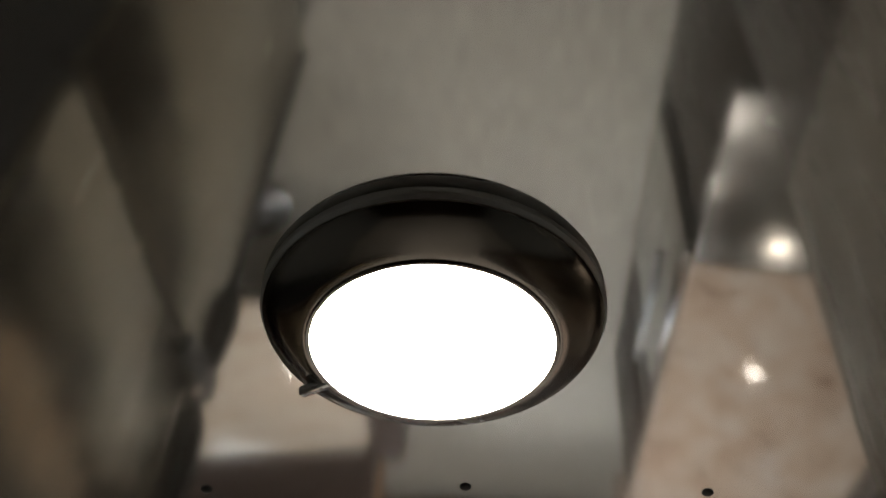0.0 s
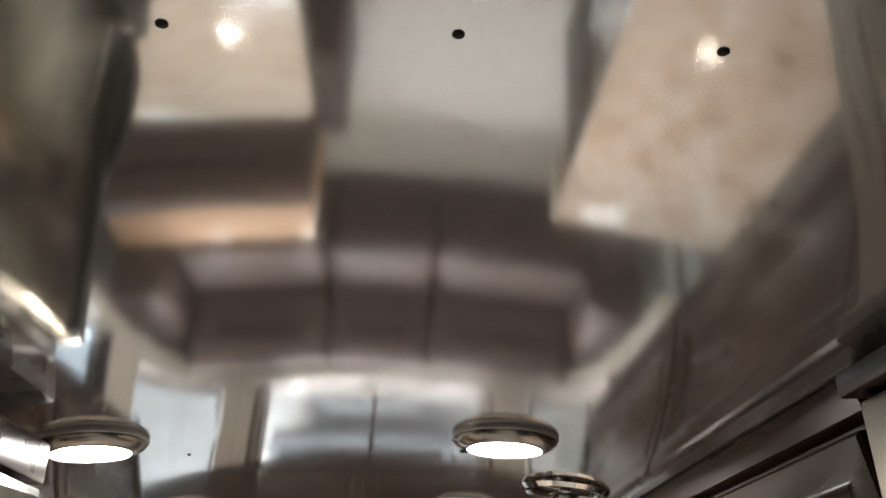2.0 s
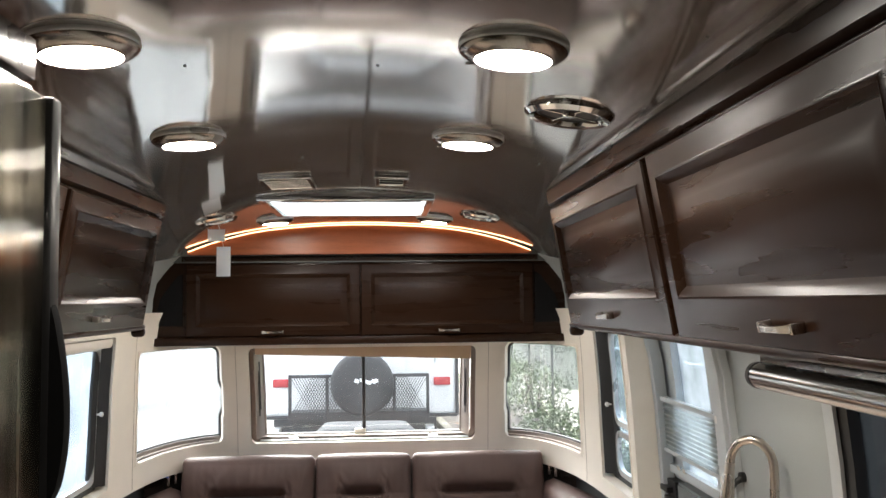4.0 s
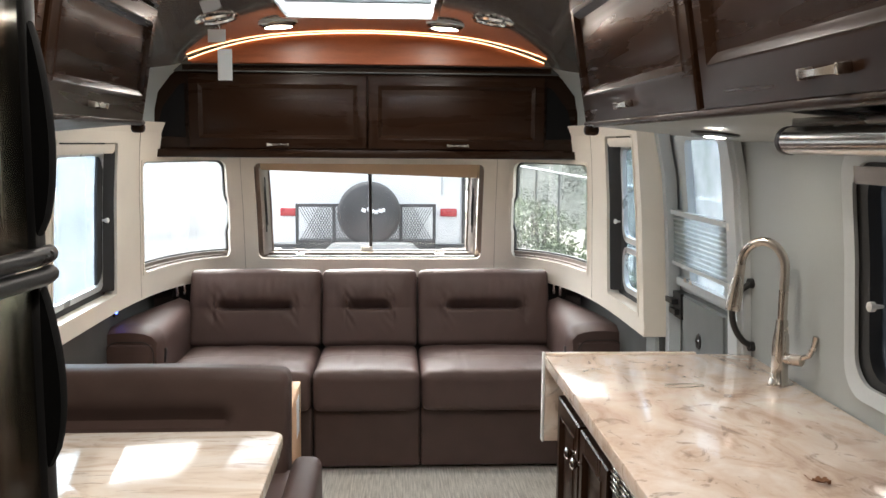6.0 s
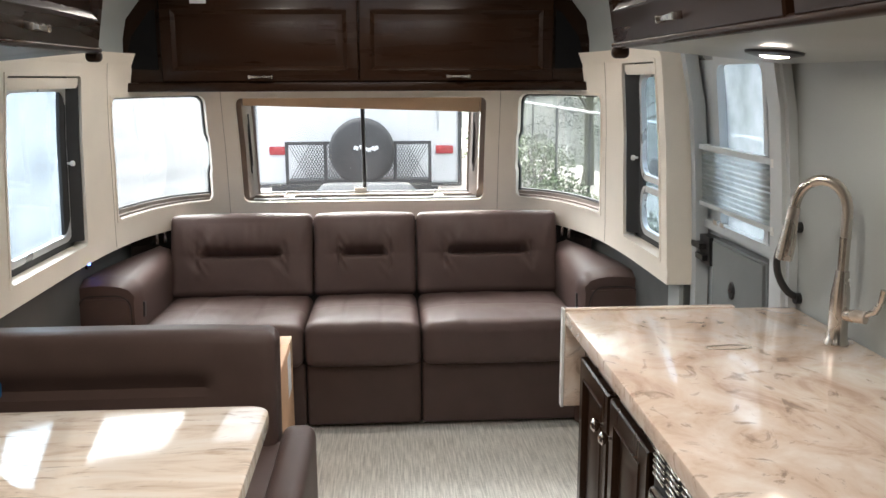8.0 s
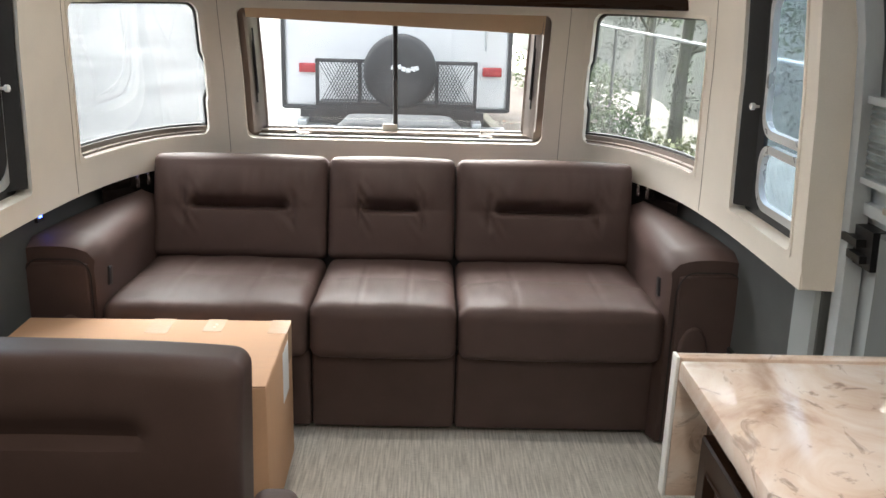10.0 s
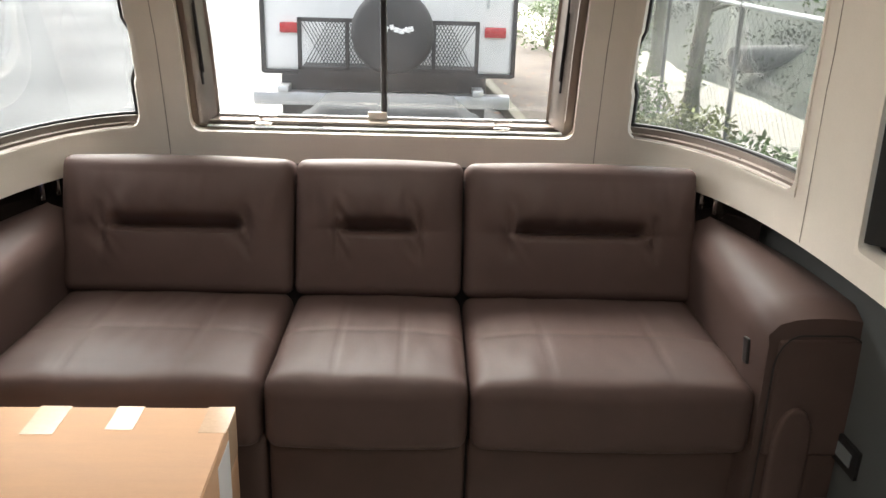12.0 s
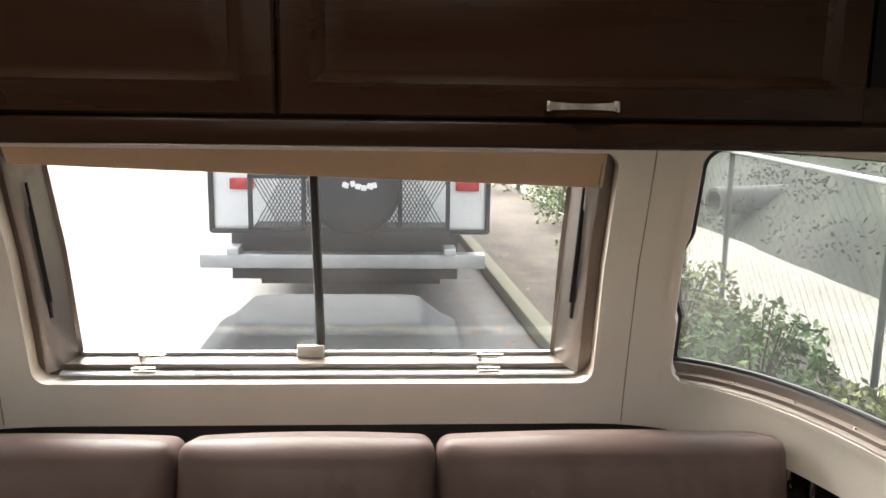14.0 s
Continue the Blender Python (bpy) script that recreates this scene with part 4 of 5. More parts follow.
def bpart(nm, x0, x1, y0, y1, z0, z1, mat, bev=0.003, label=""):
    under(box, part(nm, bx(x0, x1, y0, y1, z0, z1, bev), mat, label=label, at=bb))


bpart("carton", -0.84, 0.0, -0.49, 0.0, 0.012, 0.465, M_CARD, 0.004)
bpart("top_panel", -0.838, -0.002, -0.488, -0.002, 0.465, 0.4705, M_CARD, 0.002)
for x0, x1, y0, y1 in ((-0.44, -0.37, -0.12, 0.0), (-0.265, -0.205, -0.10, 0.0), (-0.06, 0.0, -0.11, 0.0)):
    bpart("tape_strip", x0, x1, y0, y1 + 0.001, 0.4705, 0.4715, M_TAPE, 0.0)
    bpart("tape_strip", x0, x1, -0.0, 0.0015, 0.36, 0.4712, M_TAPE, 0.0)
bpart("edge_tape", -0.006, 0.0016, -0.09, -0.01, 0.36, 0.471, M_TAPE, 0.0)
bpart("paper_label", -0.001, 0.0015, -0.20, -0.09, 0.28, 0.44, M_TAGPAPER, 0.0)

# ---- fridge ----
# stainless steel with the gold of reflected lamps and wood tinted into its colour
M_FRIDGE = material("lamp_gold_brushed_steel", (0.33, 0.29, 0.215), 0.20, 1.0, vary=0.06, scale=2, fine=60, bump=0.0, stretch=(12, 12, 1))
fridge_bsdf = bsdf(M_FRIDGE)
fridge_bsdf.inputs["Anisotropic"].default_value = 0.85
tang = M_FRIDGE.node_tree.nodes.new("ShaderNodeTangent")
tang.direction_type, tang.axis = "RADIAL", "Z"
M_FRIDGE.node_tree.links.new(tang.outputs[0], fridge_bsdf.inputs["Tangent"])
fr = thing("refrigerator", "stainless two-door refrigerator with black trim and curved black handles", "refrigerator", at=pose(-0.6, -0.25, 0))
under(fr, part("body", bx(-0.79, -0.335, -0.53, 0.188, 0.02, 1.985, 0.004), M_BLACK))
for z0, z1 in ((0.28, 1.402), (1.432, 1.965)):
    d = under(fr, part("door", bx(-0.335, -0.305, -0.52, 0.160, z0, z1, 0.008), M_FRIDGE))
    d2 = part("door_trim", bx(-0.332, -0.299, 0.161, 0.191, z0, z1, 0.004), M_BLACK)
    under(d, d2)
for z0, z1, k in ((1.450, 1.70, 1), (1.165, 1.388, -1)):
    pts = []
    for i in range(13):
        f = i / 12
        z = z0 + (z1 - z0) * f
        bow = 0.019 * math.sin(math.pi * (f ** 0.8)) ** 0.8
        pts.append((-0.303 + bow, 0.168, z))
    bm = bmesh.new()
    rows = [[(p[0] + 0.003, p[1] - 0.004, p[2]), (p[0] + 0.005, p[1] + 0.006, p[2]), (p[0] + 0.003, p[1] + 0.018, p[2]), (-0.304, p[1] + 0.022, p[2]), (-0.304, p[1] - 0.006, p[2])] for p in pts]
    vs = grid_faces(bm, rows, True)
    bm.faces.new(vs[0]); bm.faces.new(vs[-1])
    under(fr, part("handle", bm, M_CLOTH))
for z in (1.405, 1.429):
    bm = tube([(-0.302, 0.03, z), (-0.287, 0.145, z), (-0.291, 0.175, z)], 0.011, 10)
    under(fr, part("hinge", bm, M_BLACK))
bm = bx(-0.70, -0.330, -0.53, 0.185, 1.99, 2.045, 0.004)
solid("fridge_top_filler", bm, M_WOODH, "dark wooden filler panel above the refrigerator", "panel")

# ---- tall unit beside the counter ----
tall = thing("tall_pantry_cabinet", "dark tall cabinet with a stainless front beside the counter", "cabinet", at=pose(0.9, -0.5, 0))
under(tall, part("body", bx(0.62, 0.97, -0.85, -0.20, 0.0, 1.80, 0.004), M_WOOD))
under(tall, part("upper_front", bx(0.585, 0.66, -0.85, -0.205, 1.996, 2.022, 0.004), M_WOOD))
under(tall, part("steel_front", bx(0.600, 0.622, -0.82, -0.212, 1.25, 1.992, 0.006), M_STEELD, label="brushed stainless appliance front"))


# ---- ceiling lamps and vents ----
def ceil_pose(x, y, drop=0.0):
    return Matrix.Translation((x, y, ceil_z(x) - drop)) @ pose(0, 0, 0, 0, math.degrees(math.atan(0.23 * x + math.copysign(0.422 * max(0.0, abs(x) - 0.4), x))), 0)


def lamp_build(m):
    head = thing("ceiling_lamp", "round brushed-metal ceiling lamp, switched on", "ceiling lamp", "ceiling lamps", at=m)
    b = lathe([(0.073, 0.004), (0.0815, 0.0), (0.083, -0.0025), (0.0828, -0.0055), (0.0812, -0.0071), (0.073, -0.0071)], 64, caps=False)
    part("mounting_ring", b, M_SILVER, head)
    b = lathe([(0.073, -0.0067), (0.0808, -0.0071), (0.0812, -0.0088), (0.0785, -0.0126), (0.0715, -0.0172), (0.0640, -0.0206), (0.0605, -0.0217), (0.0592, -0.0215), (0.0585, -0.0185)], 64, caps=False)
    part("bezel", b, M_NICKELD, head)
    b = lathe([(0.0598, -0.0210), (0.0590, -0.0228), (0.0574, -0.0225), (0.0568, -0.0185)], 64, caps=False)
    part("trim_ring", b, M_NICKELD, head)
    b = lathe([(0.0, -0.0213), (0.025, -0.0212), (0.046, -0.0207), (0.0572, -0.0202)], 64, caps=False)
    part("diffuser", b, M_LAMP, head)
    b = bx(-0.010, 0.010, -0.0025, 0.0025, -0.0205, -0.0155, 0.001)
    part("switch_tab", b, M_CHROME, head, at=pose(-0.060, 0.030, -0.002, 10, 0, -30))
    return head


M_NICKELD = material("dark_brushed_nickel", (0.34, 0.31, 0.28), 0.20, 1.0, vary=0.1, scale=6, fine=200, bump=0.02)
lamp0 = lamp_build(ceil_pose(0.156, -0.815))
for x, y in ((0.3135, 0.299), (-0.314, 0.297), (0.3125, 1.007), (-0.321, 1.006), (0.342, 2.92), (-0.372, 2.92)):
    copy_thing(lamp0, ceil_pose(x, y))


def round_vent(m):
    head = thing("round_ceiling_vent", "round chrome ceiling air vent with an open black throat", "air vent", "round ceiling vents", at=m)
    b = lathe([(0.088, 0.002), (0.087, -0.006), (0.078, -0.014), (0.068, -0.012), (0.062, -0.004), (0.060, 0.012)], 40, caps=False)
    part("ring", b, M_CHROME, head)
    b = lathe([(0.0, -0.001), (0.058, -0.001), (0.0605, -0.004)], 40, caps=False)
    part("throat", b, M_BLACK, head)
    b = lathe([(0.0, -0.010), (0.012, -0.009), (0.014, -0.002)], 16)
    part("hub", b, M_CHROME, head)
    for k in range(4):
        b = tube([(0.012, 0, -0.005), (0.061, 0, -0.006)], 0.0014, 6)
        part("spoke", b, M_CHROME, head, at=pose(0, 0, 0, 0, 0, 90 * k + 20))
    return head


v0 = round_vent(ceil_pose(0.4765, 0.671))
for x, y in ((-0.57, 2.62), (0.515, 2.63)):
    copy_thing(v0, ceil_pose(x, y))


def register(name, x0, x1, y0, y1, slats, label):
    cx, cy = (x0 + x1) / 2, (y0 + y1) / 2
    head = thing(name, label, "ceiling vent", at=ceil_pose(cx, cy))
    hx, hy = (x1 - x0) / 2, (y1 - y0) / 2
    fr = bmesh.new()
    for a in ((-hx, hx, -hy, -hy + 0.016), (-hx, hx, hy - 0.016, hy), (-hx, -hx + 0.016, -hy + 0.016, hy - 0.016), (hx - 0.016, hx, -hy + 0.016, hy - 0.016)):
        bx(*a, -0.012, 0.001, 0.002, 1, bm=fr)
    part("frame", fr, M_CHROME, head)
    part("backing", bx(-hx + 0.01, hx - 0.01, -hy + 0.01, hy - 0.01, -0.003, 0.002), M_BLACK, head)
    for i in range(slats):
        y = -hy + 0.016 + (2 * hy - 0.032) * (i + 0.5) / slats
        part("slat", bx(-hx + 0.015, hx - 0.015, -0.007, 0.007, -0.001, 0.001, 0.0005, 1), M_CHROME, head, at=pose(0, y, -0.007, 30, 0, 0))
    return head


register("ceiling_register", -0.265, -0.105, 1.66, 1.90, 8, "rectangular chrome ceiling register with angled slats")
register("ceiling_switch_plate", 0.088, 0.192, 1.65, 1.84, 3, "small rectangular chrome ceiling plate with slats")

# rivets of the ceiling
riv = thing("ceiling_rivets", "row of dark dome rivets in the ceiling seam", "rivets", at=ceil_pose(0.155, -0.651))
for x in (0.010, 0.171, 0.319):
    under(riv, part("rivet", lathe([(0.0036, 0.001), (0.0036, -0.0006), (0.0024, -0.0016), (0.0, -0.0019)], 14), M_BLACK, at=ceil_pose(x, -0.651)))
for x, y in ((-0.2, 0.44), (0.11, 0.44), (0.585, 0.55), (0.52, 1.25), (-0.1, 1.35), (0.55, 0.15)):
    under(riv, part("rivet", lathe([(0.0030, 0.001), (0.0030, -0.0008), (0.002, -0.0018), (0.0, -0.002)], 10), M_GREYPL, at=ceil_pose(x, y)))

# roof vent: shaft, frame, lid
vent = thing("roof_vent", "square roof vent letting in white daylight through a translucent lid", "roof vent", at=pose(-0.02, 2.445, 2.09))
x0, x1, y0, y1 = VENT
b = bmesh.new()
for a in ((x0 - 0.03, x1 + 0.03, y0 - 0.03, y0), (x0 - 0.03, x1 + 0.03, y1, y1 + 0.03), (x0 - 0.03, x0, y0, y1), (x1, x1 + 0.03, y0, y1)):
    bx(*a, 2.063, 2.080, 0.004, 1, bm=b)
under(vent, part("inner_frame", b, M_CHROME))
b = bmesh.new()
for a in ((x0 - 0.012, x1 + 0.012, y0 - 0.012, y0), (x0 - 0.012, x1 + 0.012, y1, y1 + 0.012), (x0 - 0.012, x0, y0, y1), (x1, x1 + 0.012, y0, y1)):
    bx(*a, 2.07, 2.25, bm=b)
under(vent, part("shaft", b, M_WHITE))
lid = part("lid", bx(x0 - 0.02, x1 + 0.02, y0 - 0.02, y1 + 0.02, 2.255, 2.262, 0.002), M_FROST)
lid.visible_shadow = False
under(vent, lid)
under(vent, part("crank", bx(-0.06, 0.02, y0 + 0.05, y0 + 0.09, 2.10, 2.13, 0.006), M_WHITE))
under(vent, part("fan_bar", bx(x0, x1, y1 - 0.10, y1 - 0.06, 2.115, 2.135, 0.004), M_GREYPL))

# hanging card on a thread
tag = thing("hanging_card_tag", "white card tag hanging on a thread from the ceiling vent", "tag", at=pose(-0.565, 2.74, 1.87))
under(tag, part("card", bx(-0.594, -0.536, 2.739, 2.7405, 1.812, 1.938), M_TAGPAPER))
under(tag, part("thread", tube([(-0.565, 2.74, 1.936), (-0.566, 2.70, 1.98), (-0.57, 2.64, 2.03)], 0.0012, 5), M_WHITE))
under(tag, part("string_label", bx(-0.615, -0.545, 2.66, 2.662, 1.955, 2.005), M_TAGPAPER))


# ---- entry door in the side wall ----
def wbox(u0, u1, z0, z1, o0, o1, bm=None, n=8):
    """A block on the wall, bent with it."""
    own = bmesh.new()
    rows = []
    for i in range(n + 1):
        z = z0 + (z1 - z0) * i / n
        rows.append([S(u0, z, o0), S(u1, z, o0), S(u1, z, o1), S(u0, z, o1)])
    vs = grid_faces(own, rows, True)
    own.faces.new(vs[0]); own.faces.new(vs[-1])
    return merge(bm, own)


uy = lambda y: u_of(y=y)
door = thing("door_1", "light grey trailer entry door with a window and a pleated screen panel", "door", kind="structure", at=Matrix.Translation(S(uy(2.17), 0.02, 0.06)))
for a in ((uy(2.446), uy(2.40)), (uy(1.84), uy(1.725))):
    b = wbox(a[0], a[1], 0.0, 1.66, 0.015 if a[0] < uy(2.0) else 0.035, 0.06)
    wbox(a[0] + 0.02, a[1] - 0.02, 0.0, 1.66, 0.022, 0.036, bm=b)
    under(door, part("door_frame", b, M_LTGREY))
slab = bmesh.new()
U = [uy(2.44), uy(2.29), uy(1.915), uy(1.845)]
wbox(U[0], U[1], 0.02, 1.655, 0.07, 0.10, bm=slab)
wbox(U[2], U[3], 0.02, 1.655, 0.07, 0.10, bm=slab)
wbox(U[1], U[2], 0.02, 1.03, 0.07, 0.10, bm=slab)
wbox(U[1], U[2], 1.60, 1.655, 0.07, 0.10, bm=slab)
under(door, part("slab", slab, M_LTGREY))
loop = rounded_loop(U[1], U[2], 1.03, 1.60, 0.04)
b = bmesh.new()
ring(b, [((U[1] + U[2]) / 2 + (u - (U[1] + U[2]) / 2) * 0.92, 1.315 + (z - 1.315) * 0.94) for u, z in loop], spread(loop, 0.01, 0.01), 0.055, 0.075)
under(door, part("door_window_frame", b, M_LTGREY))
pn = part("door_window_pane", pane(bmesh.new(), loop, 0.088), M_GLASSDOOR)
pn.visible_shadow = False
under(door, pn)
scr = bmesh.new()
us0, us1 = uy(2.435), uy(1.80)
for a in ((us0, us1, 1.300, 1.318), (us0, us1, 1.105, 1.120), (us0, us0 + 0.014, 1.12, 1.30), (us1 - 0.03, us1 - 0.014, 1.12, 1.30)):
    wbox(*a, 0.028, 0.05, bm=scr, n=2)
under(door, part("screen_frame", scr, M_LTGREY))
b = bmesh.new()
n = 22
grid_faces(b, [[S(us0 + 0.012 + (us1 - us0 - 0.04) * i / 6, 1.118 + 0.184 * k / n, 0.036 + (0.008 if k % 2 else 0)) for i in range(7)] for k in range(n + 1)])
under(door, part("pleated_screen", b, M_BLIND, label="white pleated screen"))
for z in (1.306, 1.112):
    under(door, part("screen_clip", wbox(us1 - 0.014, us1 + 0.004, z - 0.012, z + 0.012, 0.02, 0.045, n=1), M_WHITE))
under(door, part("rail", wbox(us0, us1 + 0.01, 1.025, 1.055, 0.045, 0.07, n=2), M_LTGREY))
for yy in (2.30, 2.24):
    under(door, part("catch", wbox(uy(yy), uy(yy) + 0.03, 1.05, 1.066, 0.04, 0.06, n=1), M_CHROME))
b = wbox(uy(2.285), uy(1.86), 0.60, 1.005, 0.035, 0.07, n=3)
wbox(uy(2.270), uy(1.875), 0.615, 0.998, 0.026, 0.036, bm=b, n=3)
under(door, part("lock_cover", b, M_GREYPL))
ov = S(uy(2.10), 0.865, 0.024)
under(door, part("oval_badge", lathe([(0.0, -0.004), (0.020, -0.004), (0.024, 0.0), (0.024, 0.004)], 24, axis="x"), M_BLACK, at=Matrix.Translation(ov) @ Matrix.Diagonal((1, 1, 1.25, 1))))
under(door, part("badge_bar", bx(-0.003, 0.001, -0.013, 0.013, -0.003, 0.003), M_CHROME, at=Matrix.Translation(ov + Vector((-0.004, 0, 0)))))
b = wbox(uy(2.44), uy(2.31), 0.90, 1.00, 0.03, 0.07, n=2)
wbox(uy(2.42), uy(2.34), 0.955, 0.975, 0.005, 0.03, bm=b, n=1)
wbox(uy(2.40), uy(2.33), 0.915, 0.935, 0.012, 0.03, bm=b, n=1)
under(door, part("latch", b, M_BLACK))
under(door, part("strike_strip", wbox(uy(2.44), uy(2.42), 0.30, 1.02, 0.05, 0.07, n=3), M_ALU))

grab = thing("grab_handle", "black curved grab handle beside the entry door", "handle", at=Matrix.Translation(S(uy(1.71), 0.93, 0.05)))
g = []
for i in range(13):
    f = i / 12
    g.append(S(uy(1.71), 1.14 - 0.20 * f, 0.055 - 0.062 * math.sin(math.pi * f) ** 0.6))
under(grab, part("bar", tube(g, 0.010, 12), M_BLACK))
under(grab, part("foot", tube([S(uy(1.71), 1.14, 0.065), S(uy(1.71), 1.14, 0.045)], 0.016, 12), M_BLACK))
under(grab, part("foot", tube([S(uy(1.71), 0.94, 0.065), S(uy(1.71), 0.94, 0.045)], 0.016, 12), M_BLACK))

# ---- kitchen window ----
M_DARKGLASS = glass("tinted_kitchen_glass", (0.10, 0.11, 0.12), 0.10, 0.03, 0.02)
kw = thing("window_6", "kitchen side window with rounded silver frame and dark glass", "window", kind="structure", at=Matrix.Translation(S(uy(0.7), 1.0, 0.06)))
loop = rounded_loop(*WIN_K, 0.07)
cu, cz = (WIN_K[0] + WIN_K[1]) / 2, (WIN_K[2] + WIN_K[3]) / 2
b = bmesh.new()
ring(b, loop, [(cu + (u - cu) * 1.09, cz + (z - cz) * 1.14) for u, z in loop], 0.045, 0.062, 0.052)
under(kw, part("outer_trim", b, M_LTGREY))
b = bmesh.new()
ring(b, [(cu + (u - cu) * 0.90, cz + (z - cz) * 0.92) for u, z in loop], spread(loop, 0.02, 0.02), 0.066, 0.10)
under(kw, part("inner_frame", b, M_RUBBER))
pn = part("pane", pane(bmesh.new(), loop, 0.095), M_DARKGLASS)
pn.visible_shadow = False
under(kw, pn)
under(kw, part("shade_cassette", wbox(WIN_K[0] + 0.05, WIN_K[1], WIN_K[3] - 0.05, WIN_K[3] - 0.01, 0.03, 0.07, n=2), M_ALU))
under(kw, part("knob", lathe([(0.004, 0.03), (0.006, 0.012), (0.012, 0.008), (0.012, -0.004), (0.004, -0.008)], 12, axis="x"), M_WHITE, at=Matrix.Translation(S(WIN_K[0] + 0.09, 1.20, 0.04))))

# ---- range hood, underside and light of the wall cabinets ----
hood = thing("range_hood", "stainless range hood with a rolled tubular front edge", "range hood", at=pose(0.9, 0.1, 1.56))
under(hood, part("front_roll", lathe([(0.0, 0.0), (0.018, 0.0), (0.0215, 0.003), (0.0215, 0.60), (0.0, 0.60)], 28, axis="y"), M_STEEL, at=pose(0.735, -0.16, 1.572)))
under(hood, part("end_cap", lathe([(0.0, 0.0), (0.0225, 0.0), (0.0225, 0.012), (0.018, 0.016), (0.0, 0.017)], 28, axis="y"), M_BLACK, at=pose(0.735, 0.435, 1.572)))
under(hood, part("body", bx(0.735, 1.10, -0.15, 0.44, 1.573, 1.606, 0.003), M_STEEL))
soff = solid("cabinet_underside", bx(0.0, 0.44, 0.45, 1.655, -0.010, 0.0, 0.003), M_WALL, "grey panel under the kitchen wall cabinets", "panel", at=pose(0.705, 0, 1.628, 0, 5.6, 0))
puck = thing("under_cabinet_light", "small oval cabinet light, switched on", "lamp", at=pose(0.933, 1.281, 1.594))
under(puck, part("housing", lathe([(0.06, 0.0), (0.058, -0.006), (0.034, -0.012), (0.030, -0.011)], 28, caps=False), M_BLACK, at=pose(0.933, 1.281, 1.596, 0, 5.6, 0) @ Matrix.Diagonal((1, 1.2, 1, 1))))
under(puck, part("lens", lathe([(0.0, -0.014), (0.020, -0.013), (0.031, -0.010)], 24, caps=False), M_SPOT, at=pose(0.933, 1.281, 1.596, 0, 5.6, 0)))
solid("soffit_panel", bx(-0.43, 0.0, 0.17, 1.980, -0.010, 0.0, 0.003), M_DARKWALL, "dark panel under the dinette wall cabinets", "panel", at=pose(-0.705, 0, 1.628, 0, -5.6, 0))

# ---- small things ----
for sg in (-1, 1):
    ua, ub = u_of(x=0.90), u_of(y=3.50)
    us = [sg * (ua + (ub - ua) * i / 12) for i in range(13)]
    b = bmesh.new()
    grid_faces(b, [[S(u, z, o) for u in us] for z, o in ((0.62, 0.07), (0.62, 0.045), (0.795, 0.045), (0.797, 0.07))])
    tr = solid("corner_trim", b, material("gloss_black_trim", (0.015, 0.012, 0.011), 0.12, vary=0.1, bump=0), "glossy black curved trim behind the sofa arm", "trim", kind="structure")
    for xc in (0.985, 1.008):
        u = sg * u_of(x=xc)
        c = thing("chrome_clip", "small upright chrome clip on the black corner trim", "clip", "chrome clips", at=Matrix.Translation(S(u, 0.738, 0.034)))
        part("plate", bx(-0.009, 0.009, -0.006, 0.002, 0.0, 0.062, 0.002), M_CHROME, c)
        part("hook", bx(-0.004, 0.004, -0.012, -0.003, 0.0, 0.012, 0.002), M_CHROME, c)

usb = thing("usb_outlet", "black charging outlet with a blue lit display", "outlet", at=Matrix.Translation(S(-uy(3.12), 0.775, 0.018)))
under(usb, part("plate", wbox(-uy(3.12) - 0.02, -uy(3.12) + 0.02, 0.75, 0.795, 0.062, 0.077, n=1), M_BLACK))
under(usb, part("display", wbox(-uy(3.12) - 0.010, -uy(3.12) + 0.008, 0.765, 0.785, 0.059, 0.064, n=1), M_BLUELED))
out = thing("wall_outlet", "black power outlet on the charcoal lower wall", "outlet", at=Matrix.Translation(S(uy(2.98), 0.35, 0.018)))
under(out, part("plate", wbox(uy(2.98) - 0.055, uy(2.98) + 0.055, 0.31, 0.385, 0.064, 0.077, n=1), M_BLACK))
under(out, part("socket", wbox(uy(2.98) - 0.03, uy(2.98) + 0.03, 0.33, 0.365, 0.060, 0.066, n=1), M_GREYPL))
duct = thing("floor_duct_cover", "grey angled duct cover along the foot of the wall", "duct cover", at=pose(1.15, 2.8, 0))
under(duct, part("body", bx(1.15, 1.262, 2.60, 3.03, 0.0, 0.19, 0.004), M_DARKWALL))
under(duct, part("lip", bx(1.135, 1.264, 2.59, 3.035, 0.19, 0.206, 0.004), M_GREYPL))

for u in (-0.735, 0.715, -u_of(y=3.30), u_of(y=3.27)):
    b = tube([S(u, 0.81 + 0.80 * i / 10, 0.0) for i in range(11)], 0.0016, 6)
    solid("liner_seam", b, M_SEAMLINE, "thin vertical seam in the cream liner", "trim", kind="structure")

leaf_b = bmesh.new()
random.seed(5)
grid_faces(leaf_b, [[((i / 8 - 0.5) * 0.055, (j / 6 - 0.5) * 0.034 * math.sin(math.pi * (i + 0.6) / 9.2), 0.006 + 0.012 * noise.noise(Vector((i * 0.6, j * 0.7, 1))) + 0.010 * abs(j / 6 - 0.5) * 2) for i in range(9)] for j in range(7)])
tube([(-0.027, 0, 0.006), (-0.04, 0.004, 0.012), (-0.052, 0.012, 0.02)], 0.0012, 5, bm=leaf_b)
solid("dried_leaf", leaf_b, M_LEAFDRY, "curled brown dried leaf lying on the countertop", "leaf", at=pose(0.953, 0.69, 0.911, 0, 0, -25) @ Matrix.Scale(0.62, 4))
b = bmesh.new()
tube([(0.055 * math.cos(radians(15 * i)), 0.016 * math.sin(radians(15 * i)), 0.0016) for i in range(25)], 0.0012, 5, bm=b)
